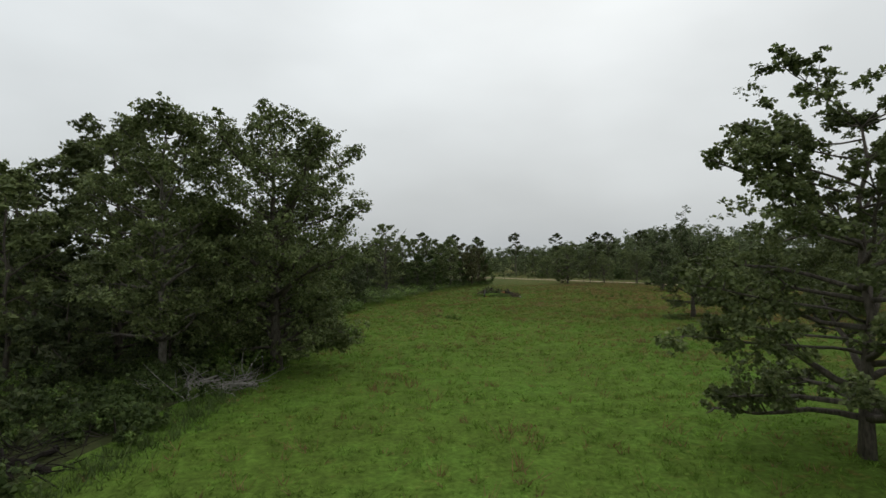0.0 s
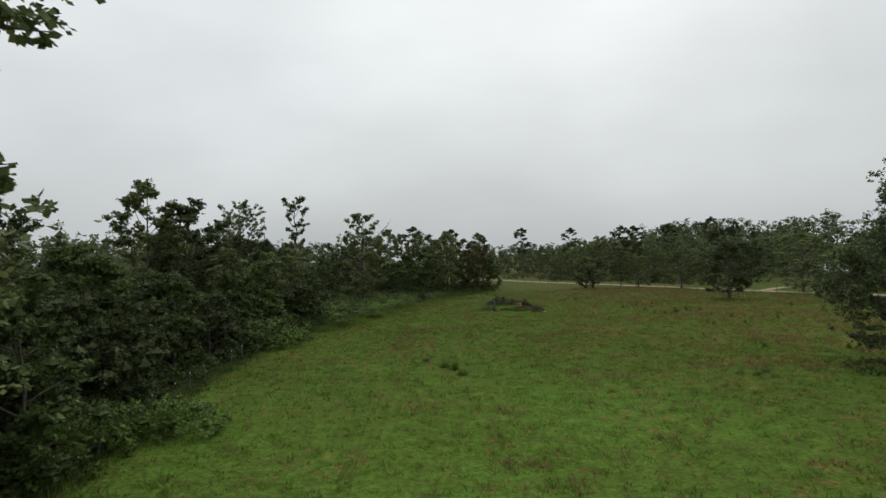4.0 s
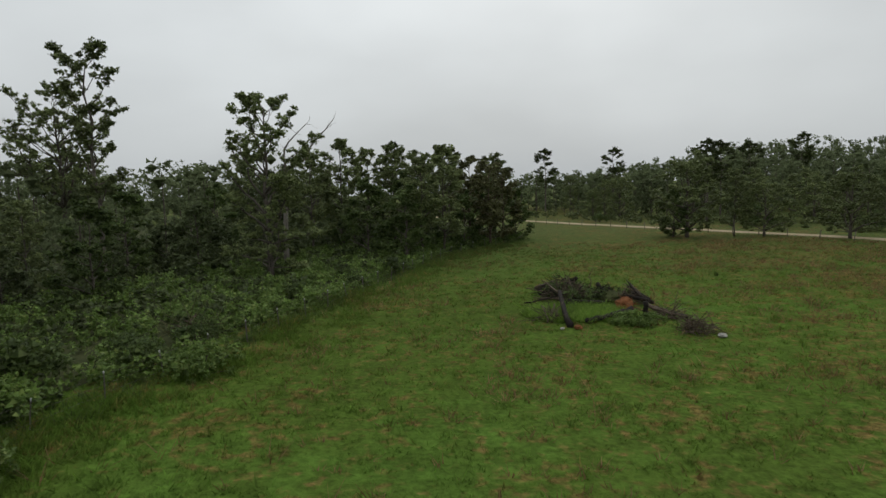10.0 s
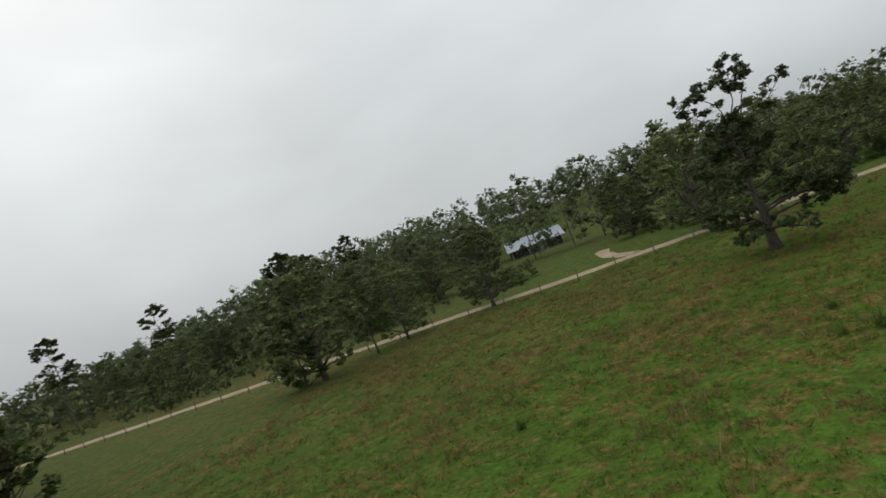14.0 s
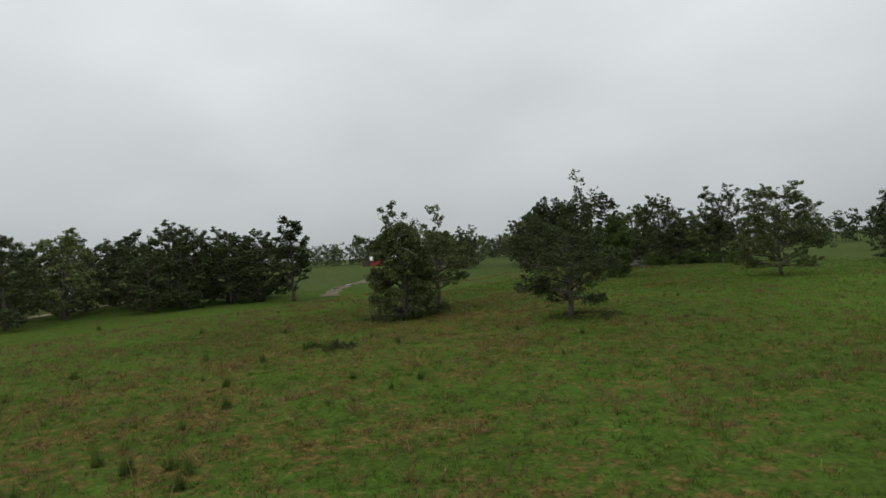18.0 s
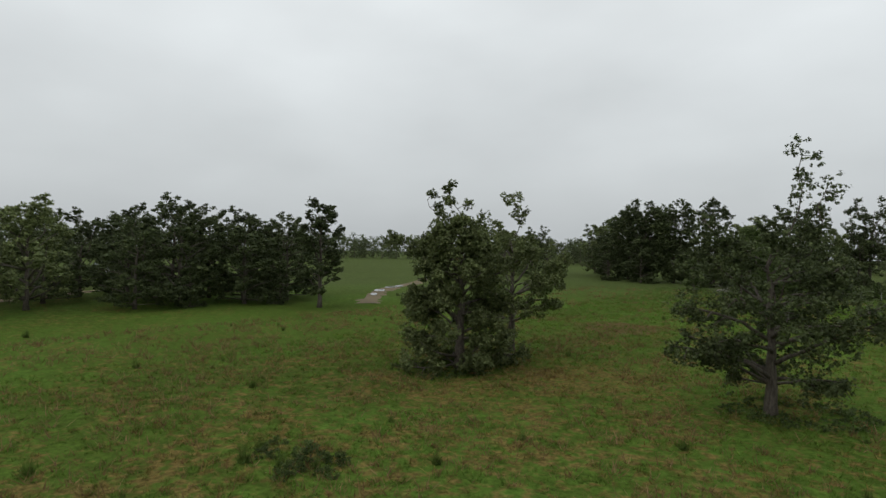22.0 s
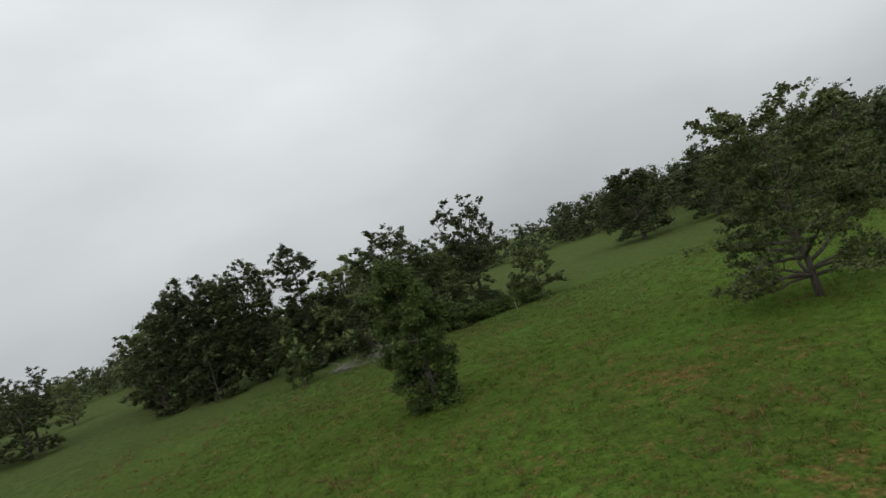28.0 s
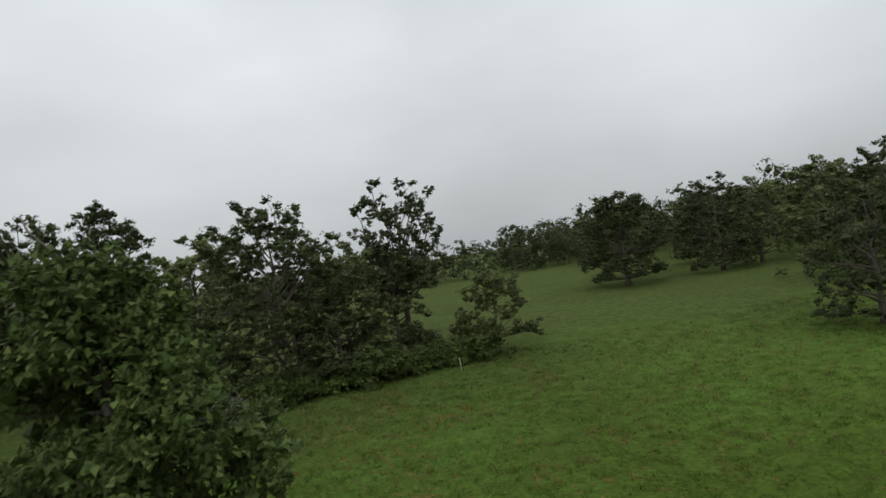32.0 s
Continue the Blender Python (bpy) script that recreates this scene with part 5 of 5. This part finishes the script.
log(pile, (-2.0, 7.7, 0.3), (-0.9, 6.6, 0.9), 0.18, 0.14, M_DEAD, 13, "pale broken log end jutting from the heap")
log(pile, (-0.6, 6.2, 0.6), (0.4, 4.9, 1.4), 0.2, 0.12, M_CHAR, 14)
log(pile, (1.2, 4.9, 0.3), (1.6, 5.3, 2.3), 0.05, 0.015, M_DEAD, 15, name="upright_branch")
for k in range(34):
    a = rg.uniform(0, 6.28)
    x, y = -0.4 + math.cos(a) * rg.uniform(0.3, 1.5), 4.6 + math.sin(a) * rg.uniform(0.2, 2.2)
    log(pile, (x, y, rg.uniform(0.2, 0.8)), (x + rg.gauss(0, 0.8), y + rg.gauss(0, 0.9), rg.uniform(0.4, 1.3)), rg.uniform(0.04, 0.11), 0.025, M_DEAD if k % 3 else M_CHAR, 40 + k, name="branch")
rock(pile, 2.4, 0.7, 0.58, M_CLAY, 3, "root_ball", "orange clay root ball", 0.85)
tangle(pile, 2.4, 0.7, 0.7, 0.9, 70, M_CLAY, 28, "root_tangle", "clay-caked roots round the clay", long=0.6)
# dark mounds added under the branches to fill the heap's gaps
rock(pile, -0.4, 4.8, 1.3, M_LITTER, 11, "soil_mound", "dark mound added to fill the brush heap", 0.45)
rock(pile, 2.4, 3.4, 1.0, M_LITTER, 12, "soil_mound", "dark mound added to fill the brush heap", 0.45)
tangle(pile, -0.4, 4.6, 1.9, 1.6, 620, M_DEAD, 21, stretch=0.85, long=1.1)
tangle(pile, -0.7, 5.4, 1.8, 1.6, 320, M_CHAR, 22, long=1.2)
tangle(pile, 1.9, 3.9, 1.4, 1.1, 200, M_CHAR, 27, long=1.1)
tangle(pile, 3.4, 2.6, 1.1, 1.0, 180, M_DEAD, 23, long=1.0)
tangle(pile, 4.4, -5.0, 0.9, 0.8, 200, M_DEAD, 24, long=1.1, name="grey_brush_tangle", label="grey tangle of dead branches")
tangle(pile, 4.4, -1.6, 1.0, 0.5, 60, M_DEAD, 25)
tangle(pile, -2.7, -1.6, 0.8, 0.7, 50, M_DEAD, 26)
rock(pile, 5.2, -6.2, 0.22, M_STONE, 5, "stone", "pale stone", 0.5)
rock(pile, -2.5, -4.0, 0.13, M_STONE, 6, "stone", "pale stone")
rock(pile, -1.6, -3.9, 0.2, M_CLAY, 7, "clay_lump", "red clay lump")
pile_grass = []
for i in range(2600):
    a, r = rg.uniform(0, 6.28), rg.random() ** 0.5
    pile_grass.append((8.6 + math.cos(a) * r * 2.9, 121.9 + math.sin(a) * r * 2.3))
blades("pile_grass", pile_grass, 7, 0.2, 0.5, 0.03, 0.9, 97, "bright uncut grass growing through the brush pile", M_LUSH)
vines = np.random.default_rng(98)
vine_at = [(1.0 + 2.4 * k + vines.normal() * 0.35, 3.5 + vines.normal() * 0.5, 0.3 + 0.5 * vines.random()) for k in np.linspace(0, 1, 30)]
vine_at += [(-0.4 + vines.normal() * 0.9, 4.4 + vines.normal() * 1.3, 0.4 + 0.7 * vines.random()) for k in range(44)]
part_of(pile, "vine_cover", fast_mesh("vine_cover", leaves(vine_at, [0.42] * len(vine_at), 70, 0.11, vines, 0.8, 0.2, 0.15), 3, M_BRAMBLE), "dark vines creeping over the branches")
for x, y, s in ((11.0, 119.0, 0.45), (11.7, 118.8, 0.4), (10.6, 119.4, 0.34), (12.8, 119.6, 0.3)):
    stand(bushes[0], x, y, rg.uniform(0, 360), s)

for x, y, spread, high, number, mat, label in ((-14.2, 32.4, 2.6, 0.9, 64, M_BLEACH, "heap of bleached dead branches under the trees"), (-12.3, 33.2, 1.6, 0.7, 40, M_BLEACH, "bleached dead branches lying in the brambles"),
                                               (-15.6, 20.8, 2.4, 0.8, 80, M_CHAR, "dark heap of old logs and branches"), (46, -19.8, 3.2, 1.6, 150, M_BLEACH, "heap of bleached fallen branches beside the copse"),
                                               (52.5, -22, 2.0, 0.8, 60, M_BLEACH, "fallen bleached branches beside the copse"), (-13.4, 118.4, 1.4, 1.2, 60, M_RUST, "rusty brown heap of dead brush")):
    heap = thing("branch_pile", label, "branch pile", "branch piles", pose(x, y, land(x, y)))
    tangle(heap, 0, 0, spread, high, number, mat, int(x * 7 + y * 3) % 97 + 1, "branch_tangle", long=3.0)
    for k in range(4):
        a = rg.uniform(0, 6.28)
        log(heap, (math.cos(a) * spread * 0.7, math.sin(a) * spread * 0.7, 0.12), (-math.cos(a + 0.6) * spread * 0.6, -math.sin(a + 0.6) * spread * 0.6, rg.uniform(0.2, high)), 0.13, 0.05, mat if mat != M_RUST else M_DEAD, k + 30)


# ---- fences ----
def along(points, step):
    line = smooth_line(points, 1.0)
    out, left = [line[0]], step
    for a, b in zip(line, line[1:]):
        d = (b - a).length
        while left < d:
            a = a.lerp(b, left / d)
            d = (b - a).length
            out.append(a.copy())
            left = step
        left -= d
    return out


def fence(points, step, steel, label, seed):
    rnd = random.Random(seed)
    f = thing("fence", label, "fence")
    places = along(points, step)
    tops = []
    if steel:
        post = Shape().box(-0.02, -0.02, -0.3, 0.02, 0.02, 1.15).box(-0.035, -0.006, -0.3, 0.035, 0.006, 1.15).mesh("post", M_WIRE)
        cap = Shape().box(-0.03, -0.02, 1.15, 0.03, 0.02, 1.24).mesh("tip", M_TRIM)
    else:
        post = Shape().tube([(0, 0, -0.3), (0.01, 0, 0.5), (0, 0.01, 1.2), (0, 0, 1.25)], [0.06, 0.058, 0.055, 0.04], 8, 0.1, rnd).mesh("post", M_POST, True)
    for p in places:
        z = land(p.x, p.y)
        o = part_of(f, "post", post, "", pose(p.x, p.y, z, rnd.gauss(0, 3), rnd.gauss(0, 3), rnd.uniform(0, 360)))
        if steel:
            part_of(o, "tip", cap, "white painted post tip")
        tops.append(Vector((p.x, p.y, z)))
    for h in (0.35, 0.7, 1.05):
        part_of(f, "wire", Shape().tube([t + Vector((0, 0, h)) for t in tops], [0.006] * len(tops), 3).mesh("wire", M_WIRE))


fence([(x + 0.25, y) for x, y in EDGE[4:14]], 3.0, True, "wire fence on steel posts along the wood's edge", 5)
fence([(x - 3.6, y - 2.6) for x, y in ROAD[2:13]], 4.0, False, "weathered wooden post and wire fence beside the road", 6)
marker = thing("marker_post", "single pale post standing before the hedge", "post", "", pose(27.3, -21.6, land(27.3, -21.6), 0, 3, 0))
part_of(marker, "post", Shape().tube([(0, 0, -0.2), (0, 0, 1.25), (0, 0, 1.3)], [0.04, 0.038, 0.02], 8).mesh("post", M_TRIM, True))

pole = thing("utility_pole", "weathered wooden utility pole behind the road", "utility pole", "", pose(112, 133, land(112, 133), 0, 1, 36))
part_of(pole, "pole", Shape().tube([(0, 0, -0.5), (0, 0, 4), (0, 0, 8.6)], [0.16, 0.14, 0.1], 8).mesh("pole", M_POST, True))
part_of(pole, "crossarm", Shape().box(-1.1, -0.06, 7.9, 1.1, 0.06, 8.05).mesh("crossarm", M_POST))
for x in (-0.95, 0.0, 0.95):
    part_of(pole, "insulator", Shape().tube([(x, 0, 8.05 if x else 8.6), (x, 0, 8.15 if x else 8.7), (x, 0, 8.25 if x else 8.8)], [0.05, 0.06, 0.03], 8).mesh("insulator", M_TRIM, True))


# ---- buildings ----
def gable_roof(t, length, width, eave, ridge, over, mat, seams, seam_mat, x0=None):
    """Two roof slopes with standing seams. The ridge runs along x."""
    lo = -length / 2 if x0 is None else x0
    half = width / 2 + over
    drop = (ridge - eave) / (width / 2) * over
    for side in (1, -1):
        s = Shape()
        a, b = lo - over, lo + length + over
        base = [(a, 0, ridge), (b, 0, ridge), (b, side * half, eave - drop), (a, side * half, eave - drop)]
        s.v += base + [(x, y, z + 0.08) for x, y, z in base]
        s.f += [(0, 1, 2, 3), (7, 6, 5, 4), (0, 4, 5, 1), (1, 5, 6, 2), (2, 6, 7, 3), (3, 7, 4, 0)]
        slope = part_of(t, "roof_slope", s.mesh("roof_slope", mat))
        for k in range(seams):
            x = a + (b - a) * (k + 0.5) / seams
            part_of(slope, "seam", Shape().tube([(x, side * 0.05, ridge + 0.1), (x, side * (half - 0.02), eave - drop + 0.1)], [0.03, 0.03], 4).mesh("seam", seam_mat))
    part_of(t, "ridge_cap", Shape().prism([(-0.25, -0.1), (0, 0.04), (0.25, -0.1), (0, -0.02)], 0, 1).mesh("ridge_cap", seam_mat), "",
            Matrix.Translation((lo - over, 0, ridge + 0.12)) @ Matrix.Rotation(radians(-90), 4, "Z") @ Matrix.Diagonal((1, length + 2 * over, 1, 1)))


def gable_walls(t, length, width, eave, ridge, mat, x0=None):
    lo = -length / 2 if x0 is None else x0
    w = width / 2
    for y in (-w, w):
        part_of(t, "wall", Shape().box(lo, y - 0.08, -0.4, lo + length, y + 0.08, eave - 0.05).mesh("wall", mat))
    for x in (lo, lo + length):
        part_of(t, "gable_wall", Shape().prism([(-w, -0.4), (w, -0.4), (w, eave - 0.1), (0, ridge - 0.1), (-w, eave - 0.1)], -0.08, 0.08).mesh("gable_wall", mat), "",
                Matrix.Translation((x, 0, 0)) @ Matrix.Rotation(radians(90), 4, "Z"))


def window(t, x, y, z, w, h):
    p = part_of(t, "window", Shape().box(x - w / 2, y - 0.05, z, x + w / 2, y + 0.05, z + h).mesh("window", M_PANE))
    f = Shape()
    for q in ((x - w / 2 - 0.08, z, x - w / 2, z + h), (x + w / 2, z, x + w / 2 + 0.08, z + h), (x - w / 2 - 0.08, z + h, x + w / 2 + 0.08, z + h + 0.08), (x - w / 2 - 0.1, z - 0.1, x + w / 2 + 0.1, z), (x - 0.02, z, x + 0.02, z + h)):
        f.box(q[0], y - 0.08, q[1], q[2], y + 0.08, q[3])
    part_of(p, "window_frame", f.mesh("window_frame", M_TRIM))


house = thing("house", "low dark house with a galvanised metal roof among bushes", "house", "", pose(115, 197.5, land(115, 197.5), 0, 0, -50))
gable_walls(house, 12, 8, 2.3, 3.9, M_WALL)
gable_roof(house, 12, 8, 2.3, 3.9, 0.7, M_METAL, 16, M_METAL)
porch = Shape().box(-6.2, -6.2, -0.4, 6.2, -4.1, 0.0)
part_of(house, "porch", porch.mesh("porch", M_POST))
for x in (-5.8, -2, 2, 5.8):
    part_of(house, "porch_post", Shape().box(x - 0.07, -6.1, 0, x + 0.07, -5.96, 1.95).mesh("porch_post", M_TRIM))
s = Shape()
s.v += [(-6.7, -4.0, 2.25), (6.7, -4.0, 2.25), (6.7, -6.5, 1.85), (-6.7, -6.5, 1.85), (-6.7, -4.0, 2.33), (6.7, -4.0, 2.33), (6.7, -6.5, 1.93), (-6.7, -6.5, 1.93)]
s.f += [(0, 1, 2, 3), (7, 6, 5, 4), (0, 4, 5, 1), (1, 5, 6, 2), (2, 6, 7, 3), (3, 7, 4, 0)]
part_of(house, "porch_roof", s.mesh("porch_roof", M_METAL))
for x in (-4.2, -1.4, 3.4):
    window(house, x, -4.08, 0.9, 1.0, 1.1)
part_of(house, "door", Shape().box(0.6, -4.14, 0, 1.55, -4.03, 2.05).mesh("door", M_TRIM))

barn = thing("barn", "long red barn with a white metal roof far across the fields", "barn", "", pose(208, -130, land(208, -130), 0, 0, 39))
gable_walls(barn, 18, 9, 3.4, 5.2, M_RED)
gable_roof(barn, 18, 9, 3.4, 5.2, 0.4, M_WHITE, 18, M_WHITE)
for x in (-6.5, 6.5):
    part_of(barn, "barn_door", Shape().box(x - 1.4, 4.58, 0, x + 1.4, 4.66, 2.9).mesh("barn_door", M_RED), "closed sliding barn door")
    part_of(barn, "door_rail", Shape().box(x - 1.6, 4.58, 2.92, x + 2.6, 4.68, 3.04).mesh("door_rail", M_WHITE))
for x in (-2.5, 0, 2.5):
    window(barn, x, 4.58, 1.5, 0.8, 0.8)
lean = Shape().box(9.4, -3.5, -0.4, 13.5, -3.3, 2.2).box(9.4, 3.3, -0.4, 13.5, 3.5, 2.2).box(13.3, -3.3, -0.4, 13.5, 3.3, 2.2).box(9.2, -3.7, 2.22, 13.8, 3.7, 2.34)
part_of(barn, "lean_to", lean.mesh("lean_to", M_WALL), "dark open lean-to shed")

shed = thing("shed", "small white shed behind the grove", "shed", "", pose(176, 46, land(176, 46), 0, 0, 20))
gable_walls(shed, 4.5, 3.2, 2.2, 3.0, M_WHITE)
gable_roof(shed, 4.5, 3.2, 2.2, 3.0, 0.25, M_METAL, 7, M_METAL)
